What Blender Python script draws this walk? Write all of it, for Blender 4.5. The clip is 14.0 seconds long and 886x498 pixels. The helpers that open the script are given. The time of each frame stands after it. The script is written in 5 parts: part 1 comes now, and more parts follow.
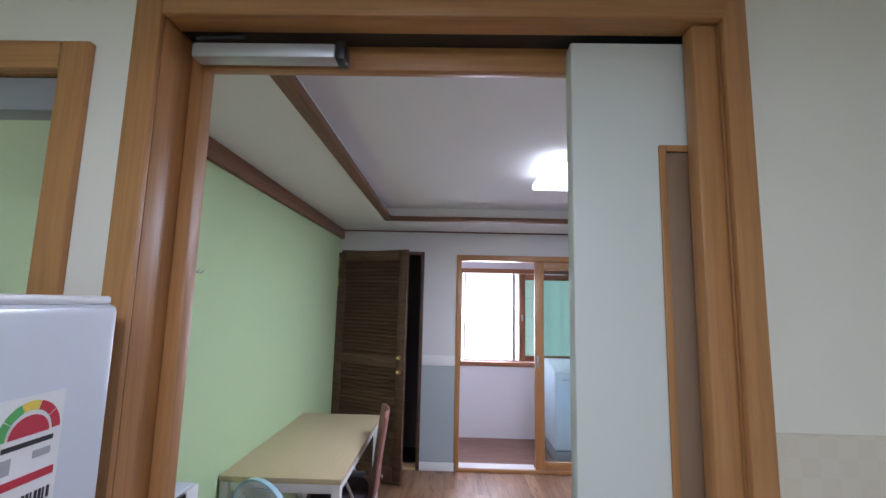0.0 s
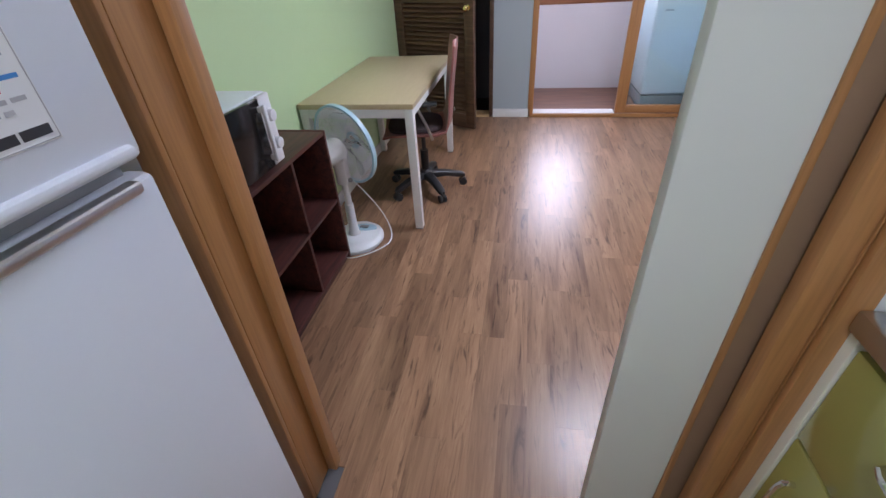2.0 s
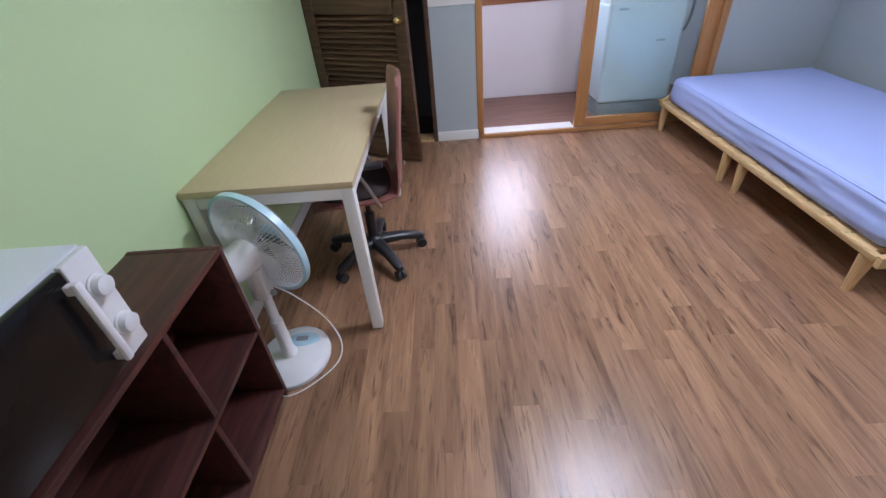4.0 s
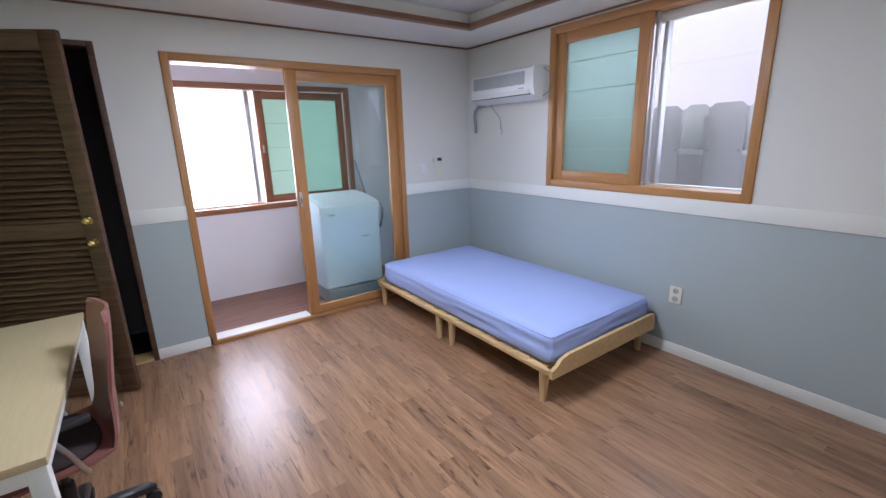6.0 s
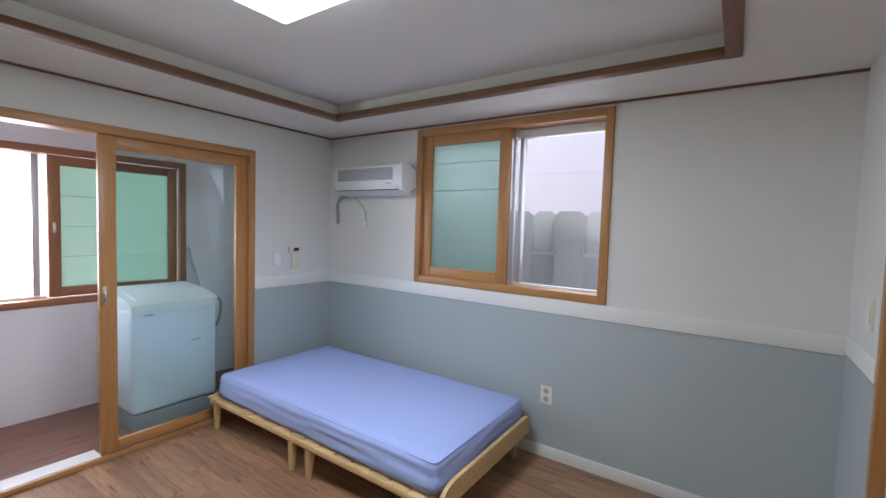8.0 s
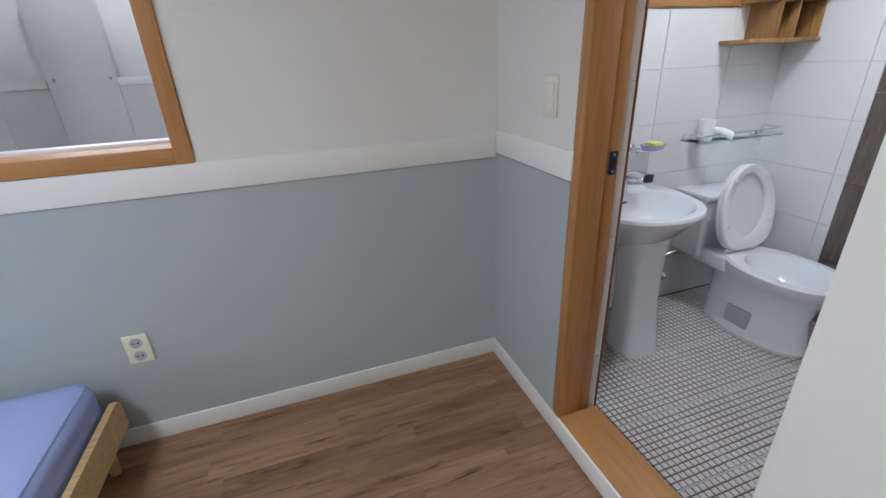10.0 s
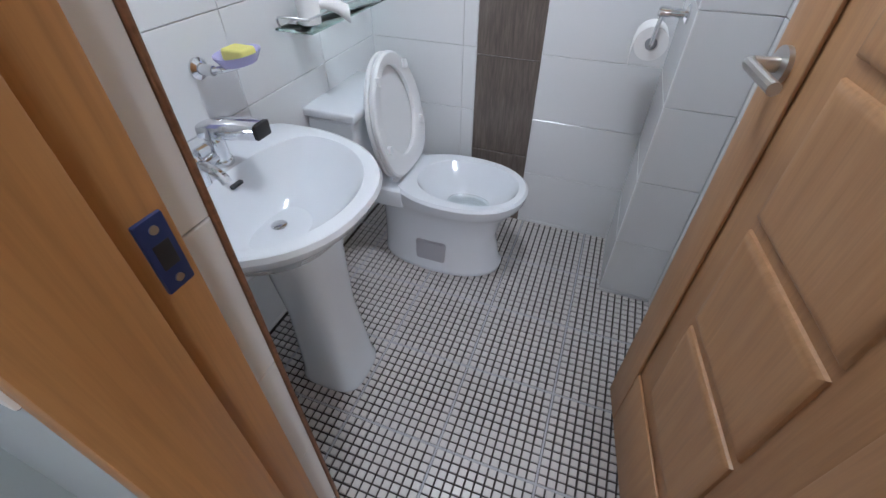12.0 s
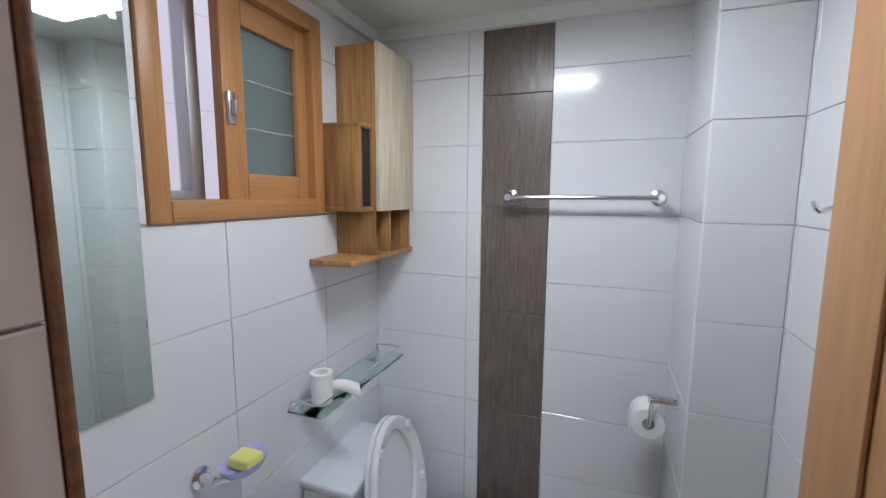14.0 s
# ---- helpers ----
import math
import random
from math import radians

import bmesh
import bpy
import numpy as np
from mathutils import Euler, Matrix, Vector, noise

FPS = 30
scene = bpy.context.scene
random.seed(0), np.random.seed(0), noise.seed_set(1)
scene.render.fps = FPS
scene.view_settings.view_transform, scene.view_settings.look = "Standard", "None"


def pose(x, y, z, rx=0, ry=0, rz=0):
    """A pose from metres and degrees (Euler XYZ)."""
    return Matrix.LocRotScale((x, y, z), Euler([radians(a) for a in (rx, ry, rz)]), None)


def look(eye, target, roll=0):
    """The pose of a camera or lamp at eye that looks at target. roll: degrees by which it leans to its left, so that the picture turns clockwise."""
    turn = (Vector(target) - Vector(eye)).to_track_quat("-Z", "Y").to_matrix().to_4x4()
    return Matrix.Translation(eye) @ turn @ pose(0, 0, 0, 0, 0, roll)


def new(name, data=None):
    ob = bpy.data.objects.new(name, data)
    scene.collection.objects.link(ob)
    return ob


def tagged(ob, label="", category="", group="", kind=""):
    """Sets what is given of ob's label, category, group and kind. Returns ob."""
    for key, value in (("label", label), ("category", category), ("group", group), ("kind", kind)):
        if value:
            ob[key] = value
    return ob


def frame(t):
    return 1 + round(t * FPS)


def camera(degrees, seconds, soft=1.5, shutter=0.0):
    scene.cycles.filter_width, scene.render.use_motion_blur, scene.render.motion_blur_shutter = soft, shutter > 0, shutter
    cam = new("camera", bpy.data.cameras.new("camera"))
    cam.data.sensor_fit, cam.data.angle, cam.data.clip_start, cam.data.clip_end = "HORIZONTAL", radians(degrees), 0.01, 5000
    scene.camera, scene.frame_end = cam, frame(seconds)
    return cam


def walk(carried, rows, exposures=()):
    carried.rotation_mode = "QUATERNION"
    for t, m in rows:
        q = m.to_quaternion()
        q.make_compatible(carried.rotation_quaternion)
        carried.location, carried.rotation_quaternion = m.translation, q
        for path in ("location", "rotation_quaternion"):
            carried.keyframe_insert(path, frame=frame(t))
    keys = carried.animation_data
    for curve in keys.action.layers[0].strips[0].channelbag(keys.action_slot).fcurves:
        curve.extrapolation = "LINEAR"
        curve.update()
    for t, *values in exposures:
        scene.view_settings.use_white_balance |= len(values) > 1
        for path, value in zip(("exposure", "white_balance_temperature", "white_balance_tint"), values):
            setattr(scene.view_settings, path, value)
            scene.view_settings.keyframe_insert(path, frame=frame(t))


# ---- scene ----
cam = camera(92.0, 14.0)

EXPO = [(0.0, -0.04, 5650, 17), (0.5, -0.15, 5700, 18), (1.0, -0.3, 5800, 17), (1.5, -0.05, 5850, 18), (2.0, 0.05, 5850, 17), (4.5, 0.1, 5850, 17), (5.0, 0.1, 5800, 16), (6.5, 0.06, 5930, 12), (7.0, 0.0, 5950, 11), (9.5, -0.18, 6400, 9), (10.2, -0.02, 6200, 10), (11.5, -0.04, 6250, 10), (12.5, 0.1, 6000, 11), (13.0, -0.18, 6050, 11), (13.5, -0.37, 6200, 11), (14.0, -0.42, 6300, 11)]
PATH = [
    (0, (-0.141, 0.168, 1.627), (-0.182, 2.151, 1.877), 1.3),
    (0.5, (-0.118, 0.215, 1.554), (-0.259, 2.21, 1.583), 1.5),
    (1, (-0.115, 0.244, 1.461), (-0.271, 2.194, 1.046), -0.9),
    (1.5, (-0.109, 0.271, 1.373), (-0.304, 2.032, 0.447), -2.9),
    (2, (-0.134, 0.336, 1.33), (-0.466, 1.955, 0.204), -3.6),
    (2.2, (-0.158, 0.418, 1.324), (-0.514, 2.021, 0.183), -2.3),
    (4.3, (-0.331, 1.133, 1.394), (-0.227, 2.744, 0.214), -6.7),
    (4.5, (-0.33, 1.137, 1.39), (0.017, 2.751, 0.261), -5.0),
    (5, (-0.328, 1.053, 1.426), (0.383, 2.65, 0.455), -3.5),
    (5.5, (-0.339, 1.014, 1.475), (0.617, 2.607, 0.735), -2.7),
    (6, (-0.362, 1.029, 1.524), (0.76, 2.607, 1.02), -1.6),
    (6.5, (-0.353, 1.033, 1.568), (0.851, 2.587, 1.203), -1.1),
    (7, (-0.35, 1.047, 1.595), (0.978, 2.524, 1.361), -0.2),
    (7.2, (-0.357, 1.074, 1.609), (1.018, 2.515, 1.429), 0.2),
    (9.3, (0.421, 1.76, 1.468), (2.369, 1.799, 1.018), -1.3),
    (9.5, (0.588, 1.767, 1.46), (2.498, 1.6, 0.891), -2.2),
    (10, (0.889, 1.666, 1.379), (2.629, 1.096, 0.574), -2.6),
    (10.5, (1.168, 1.54, 1.357), (2.635, 0.592, 0.383), -3.3),
    (11, (1.397, 1.285, 1.32), (2.543, 0.154, 0.134), -2.5),
    (11.5, (1.544, 1.085, 1.301), (2.372, -0.215, 0.027), -1.9),
    (12, (1.658, 0.913, 1.308), (2.179, -0.49, -0.019), 0.2),
    (12.5, (1.69, 0.817, 1.369), (2.228, -0.684, 0.162), 1.7),
    (13, (1.703, 0.789, 1.453), (2.316, -0.907, 0.588), 2.6),
    (13.5, (1.719, 0.797, 1.575), (2.389, -1.025, 1.094), 1.3),
    (14, (1.724, 0.809, 1.618), (2.404, -1.055, 1.365), 0.3),
]
walk(cam, [(t, look(eye, target, roll)) for t, eye, target, roll in PATH], EXPO)


# ---- world and light ----
world = bpy.data.worlds.new("world")
scene.world = world
world.use_nodes = True
wn = world.node_tree.nodes
sky = wn.new("ShaderNodeTexSky")
sky.sky_type, sky.sun_disc, sky.sun_elevation, sky.sun_rotation = "NISHITA", False, radians(54), radians(225)
wn["Background"].inputs["Strength"].default_value = 0.16
world.node_tree.links.new(sky.outputs[0], wn["Background"].inputs["Color"])
sun = new("sun", bpy.data.lights.new("sun", "SUN"))
sun.data.energy, sun.data.angle, sun.data.color = 3.2, radians(6), (1, 0.98, 0.96)
sun.matrix_world = look((-5, -5, 10), (0, 0, 0))


def area_lamp(name, at, target, sx, sy, watts, color):
    lamp = new(name, bpy.data.lights.new(name, "AREA"))
    lamp.data.shape, lamp.data.size, lamp.data.size_y, lamp.data.energy, lamp.data.color = "RECTANGLE", sx, sy, watts, color
    lamp.matrix_world = look(at, target)
    return lamp


DAY = (0.86, 0.90, 1.0)
area_lamp("daylight_balcony", (0.33, 5.86, 1.45), (0.42, 4.0, 0.6), 0.66, 1.12, 27, (0.93, 0.88, 1.0))
area_lamp("daylight_window", (2.95, 2.3, 1.75), (1.0, 2.3, 0.9), 0.6, 1.1, 5, DAY)
area_lamp("ceiling_lamp_light", (0.615, 2.69, 2.36), (0.615, 2.69, 0), 0.46, 0.46, 41, (0.88, 0.92, 1.0))
area_lamp("bathroom_lamp_light", (1.93, -0.05, 2.17), (1.93, -0.05, 0), 0.3, 0.2, 10.8, (0.88, 0.93, 1.0))
# lamp out of view, assumed so that the kitchen is lit
area_lamp("assumed_kitchen_light", (-0.3, -0.35, 2.24), (-0.3, -0.35, 0), 0.4, 0.4, 15, (0.88, 0.92, 1.0))

# ---- materials ----
MATS = {}


def nodes_of(name):
    m = bpy.data.materials.new(name)
    m.use_nodes = True
    MATS[name] = m
    n, l = m.node_tree.nodes, m.node_tree.links
    return m, n, l, n["Principled BSDF"]


def mapping(n, l, scale, kind="Object", rnd=False):
    tc = n.new("ShaderNodeTexCoord")
    mp = n.new("ShaderNodeMapping")
    mp.inputs["Scale"].default_value = scale
    l.new(tc.outputs[kind], mp.inputs["Vector"])
    if rnd:
        oi = n.new("ShaderNodeObjectInfo")
        mul = n.new("ShaderNodeMath")
        mul.operation = "MULTIPLY"
        mul.inputs[1].default_value = 37.0
        l.new(oi.outputs["Random"], mul.inputs[0])
        l.new(mul.outputs[0], mp.inputs["Location"])
    return mp.outputs["Vector"]


def noise_node(n, l, vec, scale, detail=4, rough=0.55, distort=0.0):
    t = n.new("ShaderNodeTexNoise")
    t.inputs["Scale"].default_value, t.inputs["Detail"].default_value = scale, detail
    t.inputs["Roughness"].default_value, t.inputs["Distortion"].default_value = rough, distort
    l.new(vec, t.inputs["Vector"])
    return t.outputs["Fac"]


def ramp(n, l, fac, stops):
    r = n.new("ShaderNodeValToRGB")
    e = r.color_ramp.elements
    while len(e) < len(stops):
        e.new(0.5)
    for el, (p, c) in zip(e, stops):
        el.position, el.color = p, (*c, 1)
    l.new(fac, r.inputs["Fac"])
    return r.outputs["Color"]


def mix(n, l, fac, a, b, mode="MIX"):
    m = n.new("ShaderNodeMix")
    m.data_type, m.blend_type = "RGBA", mode
    for sock, v in ((m.inputs[0], fac), (m.inputs[6], a), (m.inputs[7], b)):
        if isinstance(v, (int, float)):
            sock.default_value = v
        elif isinstance(v, tuple):
            sock.default_value = (*v, 1)
        else:
            l.new(v, sock)
    return m.outputs[2]


def bump(n, l, b, fac, strength, dist=0.002):
    bp = n.new("ShaderNodeBump")
    bp.inputs["Strength"].default_value, bp.inputs["Distance"].default_value = strength, dist
    l.new(fac, bp.inputs["Height"])
    l.new(bp.outputs["Normal"], b.inputs["Normal"])


def surface(name, color, rough=0.5, metal=0.0, var=0.08, fine=60.0, coarse=2.5, bumps=0.0, spec=0.5, coat=0.0, rvar=0.08):
    """A plain surface with grain and slow stains."""
    m, n, l, b = nodes_of(name)
    v = mapping(n, l, (1, 1, 1))
    f1, f2 = noise_node(n, l, v, fine, 3), noise_node(n, l, v, coarse, 5)
    dark = tuple(c * (1 - var) for c in color)
    c1 = mix(n, l, f2, dark, tuple(min(1, c * (1 + var * 0.5)) for c in color))
    c2 = mix(n, l, f1, tuple(c * (1 - var * 0.5) for c in color), color)
    l.new(mix(n, l, 0.4, c1, c2), b.inputs["Base Color"])
    mr = n.new("ShaderNodeMapRange")
    mr.inputs["To Min"].default_value, mr.inputs["To Max"].default_value = max(0.02, rough - rvar), min(1, rough + rvar)
    l.new(f2, mr.inputs["Value"])
    l.new(mr.outputs[0], b.inputs["Roughness"])
    b.inputs["Metallic"].default_value, b.inputs["Specular IOR Level"].default_value = metal, spec
    b.inputs["Coat Weight"].default_value = coat
    if bumps:
        bump(n, l, b, f1, bumps, 0.001)
    return m


def wood(name, light, dark, axis=1, grain=1.0, rough=0.4, contrast=(0.32, 0.7), rnd=True, tone=0.12, coat=0.0, along=1.1, streak=0.72):
    """Wood with long grain along one axis."""
    m, n, l, b = nodes_of(name)
    s = [14 * grain] * 3
    s[axis] = along * grain
    v = mapping(n, l, tuple(s), rnd=rnd)
    f = noise_node(n, l, v, 2.2, 8, 0.62, 0.6)
    s2 = [120 * grain] * 3
    s2[axis] = 4 * grain
    v2 = mapping(n, l, tuple(s2), rnd=rnd)
    f2 = noise_node(n, l, v2, 1.2, 3, 0.6)
    c = ramp(n, l, f, [(contrast[0], dark), (contrast[1], light)])
    c = mix(n, l, ramp(n, l, f2, [(0.3, (streak, streak - 0.02, streak - 0.04)), (0.6, (1, 1, 1))]), (0, 0, 0), c, "MIX")
    oi = n.new("ShaderNodeObjectInfo")
    mr = n.new("ShaderNodeMapRange")
    mr.inputs["To Min"].default_value, mr.inputs["To Max"].default_value = 1 - tone, 1 + tone
    l.new(oi.outputs["Random"], mr.inputs["Value"])
    hs = n.new("ShaderNodeHueSaturation")
    l.new(mr.outputs[0], hs.inputs["Value"])
    l.new(c, hs.inputs["Color"])
    l.new(hs.outputs[0], b.inputs["Base Color"])
    r2 = n.new("ShaderNodeMapRange")
    r2.inputs["To Min"].default_value, r2.inputs["To Max"].default_value = rough - 0.07, rough + 0.1
    l.new(f2, r2.inputs["Value"])
    l.new(r2.outputs[0], b.inputs["Roughness"])
    b.inputs["Coat Weight"].default_value = coat
    bump(n, l, b, f2, 0.12, 0.0006)
    return m


def glass(name, color, rough=0.0, frosted=False):
    m, n, l, b = nodes_of(name)
    b.inputs["Base Color"].default_value = (*color, 1)
    b.inputs["Transmission Weight"].default_value = 1.0
    b.inputs["Roughness"].default_value = rough
    b.inputs["IOR"].default_value = 1.45
    if frosted:
        f = noise_node(n, l, mapping(n, l, (1, 1, 1)), 300, 2)
        bump(n, l, b, f, 0.15, 0.0008)
    return m


def glow(name, color, strength):
    m, n, l, b = nodes_of(name)
    b.inputs["Base Color"].default_value = (0.8, 0.8, 0.8, 1)
    b.inputs["Emission Color"].default_value = (*color, 1)
    b.inputs["Emission Strength"].default_value = strength
    return m


surface("green_paper", (0.56, 0.72, 0.40), 0.8, var=0.05, fine=160, bumps=0.25)
surface("cream_paper", (0.72, 0.71, 0.68), 0.85, var=0.05, fine=140, bumps=0.3)
surface("kitchen_paper", (0.82, 0.79, 0.70), 0.85, var=0.05, fine=140, bumps=0.3)
surface("blue_paper", (0.41, 0.46, 0.47), 0.75, var=0.06, fine=150, bumps=0.25)
surface("white_trim", (0.80, 0.80, 0.77), 0.5, var=0.04, fine=30)
surface("ceiling_paper", (0.78, 0.77, 0.76), 0.9, var=0.04, fine=120, bumps=0.3)
surface("ceiling_border", (0.80, 0.79, 0.75), 0.9, var=0.04, fine=120, bumps=0.3)
surface("balcony_paint", (0.78, 0.76, 0.78), 0.8, var=0.06, fine=50, bumps=0.15)
surface("concrete", (0.62, 0.57, 0.58), 0.9, var=0.12, fine=25, bumps=0.4)
surface("outer_plaster", (0.80, 0.74, 0.79), 0.9, var=0.1, fine=70, bumps=0.5)
# lighter copy of fence_metal that paints in light on recessed sheets, webs and braces
surface("fence_metal_lit", (0.62, 0.62, 0.63), 0.4, 0.2, var=0.12, fine=20)
surface("fence_metal", (0.53, 0.515, 0.535), 0.45, 0.3, var=0.15, fine=20)
surface("ceramic", (0.72, 0.75, 0.79), 0.14, var=0.015, fine=10, coat=0.4, rvar=0.02)
surface("wall_tile", (0.74, 0.75, 0.76), 0.16, var=0.03, fine=12, coat=0.2, rvar=0.04)
surface("grout", (0.80, 0.80, 0.80), 0.85, var=0.12, fine=90)
surface("mosaic_tile", (0.62, 0.59, 0.57), 0.25, var=0.22, fine=40)
surface("mosaic_grout", (0.038, 0.029, 0.026), 0.8, var=0.3, fine=80)
surface("chrome", (0.75, 0.76, 0.78), 0.12, 1.0, var=0.03, rvar=0.05)
surface("brushed_steel", (0.55, 0.54, 0.52), 0.32, 1.0, var=0.08)
surface("brass", (0.75, 0.55, 0.25), 0.25, 1.0, var=0.1)
surface("aluminium", (0.52, 0.53, 0.55), 0.45, 0.6, var=0.06)
surface("white_plastic", (0.78, 0.79, 0.80), 0.35, var=0.03)
surface("cream_plastic", (0.74, 0.72, 0.60), 0.4, var=0.04)
surface("white_enamel", (0.70, 0.74, 0.81), 0.3, var=0.015, coat=0.2, rvar=0.015)
surface("white_metal", (0.80, 0.80, 0.78), 0.4, var=0.04)
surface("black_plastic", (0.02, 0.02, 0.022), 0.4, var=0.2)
surface("dark_glass", (0.010, 0.009, 0.009), 0.12, var=0.2, rvar=0.03, spec=0.25)
# dark grey standing for shade in the closet and behind slats; also under planks
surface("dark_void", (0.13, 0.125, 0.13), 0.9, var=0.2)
surface("grey_plastic", (0.30, 0.31, 0.33), 0.45, var=0.1)
surface("light_blue_plastic", (0.45, 0.66, 0.76), 0.3, var=0.05)
surface("lavender_plastic", (0.46, 0.45, 0.74), 0.2, var=0.05)
surface("sponge", (0.82, 0.78, 0.25), 0.9, var=0.15, fine=200, bumps=0.6)
surface("paper", (0.86, 0.86, 0.86), 0.9, var=0.03, fine=150, bumps=0.3)
surface("sheet_fabric", (0.37, 0.45, 0.78), 0.85, var=0.05, fine=500, coarse=5, bumps=0.35)
surface("chair_shell", (0.27, 0.105, 0.09), 0.35, var=0.12, fine=25)
surface("chair_pad", (0.035, 0.02, 0.02), 0.8, var=0.25, fine=220, bumps=0.5)
surface("lime_gloss", (0.40, 0.39, 0.11), 0.15, var=0.04, coat=0.6, rvar=0.03)
surface("panel_white", (0.72, 0.74, 0.70), 0.5, var=0.03, fine=40)
surface("bronze", (0.31, 0.205, 0.13), 0.4, 0.2, var=0.15, fine=30)
surface("blue_steel", (0.03, 0.05, 0.16), 0.35, 0.4, var=0.2)
surface("red_print", (0.55, 0.03, 0.06), 0.5)
surface("green_print", (0.12, 0.45, 0.12), 0.5)
surface("yellow_print", (0.85, 0.65, 0.08), 0.5)
surface("black_print", (0.03, 0.03, 0.035), 0.5)
surface("grey_print", (0.42, 0.42, 0.45), 0.5)
surface("sage_print", (0.20, 0.36, 0.25), 0.6)
surface("blue_print", (0.05, 0.22, 0.55), 0.5)
wood("orange_wood", (0.50, 0.25, 0.093), (0.43, 0.205, 0.073), axis=2, rough=0.38, tone=0.04, streak=0.84)
wood("orange_wood_flat", (0.50, 0.25, 0.093), (0.43, 0.205, 0.073), axis=0, rough=0.38, tone=0.04, streak=0.84)
wood("orange_wood_y", (0.50, 0.25, 0.093), (0.43, 0.205, 0.073), axis=1, rough=0.38, tone=0.04, streak=0.84)
# red-brown balcony wood, with its backlit dimness put into the colour
wood("backlit_red_wood", (0.36, 0.155, 0.068), (0.28, 0.115, 0.05), axis=2, rough=0.4, tone=0.04, streak=0.84)
wood("backlit_red_wood_flat", (0.36, 0.155, 0.068), (0.28, 0.115, 0.05), axis=0, rough=0.4, tone=0.04, streak=0.84)
wood("trim_wood", (0.26, 0.125, 0.065), (0.18, 0.085, 0.045), axis=1, rough=0.5, tone=0.03)
wood("trim_wood_x", (0.26, 0.125, 0.065), (0.18, 0.085, 0.045), axis=0, rough=0.5, tone=0.03)
m, n, l, b = nodes_of("floor_plank")
slow = noise_node(n, l, mapping(n, l, (9, 0.9, 9), rnd=True), 1.6, 6, 0.6, 0.8)
figure = noise_node(n, l, mapping(n, l, (26, 2.6, 26), rnd=True), 1.5, 5, 0.6, 1.2)
grain = noise_node(n, l, mapping(n, l, (150, 6, 150), rnd=True), 1.2, 3, 0.6)
c = ramp(n, l, slow, [(0.28, (0.185, 0.092, 0.050)), (0.46, (0.30, 0.165, 0.092)), (0.70, (0.42, 0.245, 0.140))])
c = mix(n, l, 1.0, c, ramp(n, l, figure, [(0.30, (0.38, 0.34, 0.32)), (0.45, (1, 1, 1))]), "MULTIPLY")
c = mix(n, l, 1.0, c, ramp(n, l, grain, [(0.3, (0.84, 0.83, 0.82)), (0.62, (1, 1, 1))]), "MULTIPLY")
oi, mr, hs = n.new("ShaderNodeObjectInfo"), n.new("ShaderNodeMapRange"), n.new("ShaderNodeHueSaturation")
mr.inputs["To Min"].default_value, mr.inputs["To Max"].default_value = 0.86, 1.18
l.new(oi.outputs["Random"], mr.inputs["Value"])
l.new(mr.outputs[0], hs.inputs["Value"])
l.new(c, hs.inputs["Color"])
l.new(hs.outputs[0], b.inputs["Base Color"])
r2 = n.new("ShaderNodeMapRange")
r2.inputs["To Min"].default_value, r2.inputs["To Max"].default_value = 0.26, 0.37
l.new(slow, r2.inputs["Value"])
l.new(r2.outputs[0], b.inputs["Roughness"])
bump(n, l, b, grain, 0.12, 0.0005)
wood("balcony_vinyl", (0.31, 0.155, 0.10), (0.15, 0.075, 0.05), axis=0, rough=0.4)
wood("dark_wood", (0.075, 0.034, 0.020), (0.030, 0.014, 0.010), axis=2, rough=0.4, tone=0.08)
wood("walnut_door", (0.16, 0.085, 0.046), (0.07, 0.036, 0.02), axis=0, rough=0.5, tone=0.10)
wood("shelf_wood", (0.125, 0.036, 0.026), (0.035, 0.012, 0.011), axis=1, rough=0.5, tone=0.08)
wood("beech_top", (0.58, 0.47, 0.29), (0.55, 0.44, 0.265), axis=1, grain=2, rough=0.4, tone=0.02, streak=0.94)
wood("pine", (0.70, 0.50, 0.25), (0.58, 0.38, 0.17), axis=1, rough=0.5, tone=0.06)
wood("pine_z", (0.70, 0.50, 0.25), (0.58, 0.38, 0.17), axis=2, rough=0.5, tone=0.06)
wood("pale_pine", (0.74, 0.66, 0.50), (0.64, 0.54, 0.38), axis=2, rough=0.5, tone=0.05)
wood("acacia", (0.52, 0.30, 0.11), (0.26, 0.12, 0.04), axis=2, grain=0.8, rough=0.4, tone=0.22)
wood("door_wood", (0.50, 0.28, 0.135), (0.43, 0.225, 0.10), axis=2, grain=1.2, rough=0.42, tone=0.02, streak=0.88)
wood("grey_brown_tile", (0.21, 0.172, 0.148), (0.115, 0.092, 0.08), axis=1, grain=3.0, rough=0.3, tone=0.06)
glass("clear_glass", (0.64, 0.80, 0.80))
glass("green_glass", (0.74, 0.9, 0.85), 0.02).node_tree.nodes["Principled BSDF"].inputs["IOR"].default_value = 1.15
glass("frosted_green", (0.47, 0.63, 0.56), 0.95, True)
glass("frosted_grey_green", (0.33, 0.42, 0.38), 0.95, True)
glass("frosted_line", (0.75, 0.86, 0.82), 0.9, True)
glass("frosted_deep_green", (0.15, 0.215, 0.165), 0.8, True)
glass("water", (0.93, 0.97, 0.97)).node_tree.nodes["Principled BSDF"].inputs["IOR"].default_value = 1.33
glass("clear_plastic", (0.9, 0.95, 0.97), 0.1)
glow("lamp_diffuser", (0.94, 0.97, 1.0), 4.0)
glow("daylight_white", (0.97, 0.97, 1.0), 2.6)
glow("bath_diffuser", (0.94, 0.97, 1.0), 6.0)
glow("assumed_diffuser", (1.0, 0.96, 0.9), 5.0)
m, n, l, b = nodes_of("mirror")
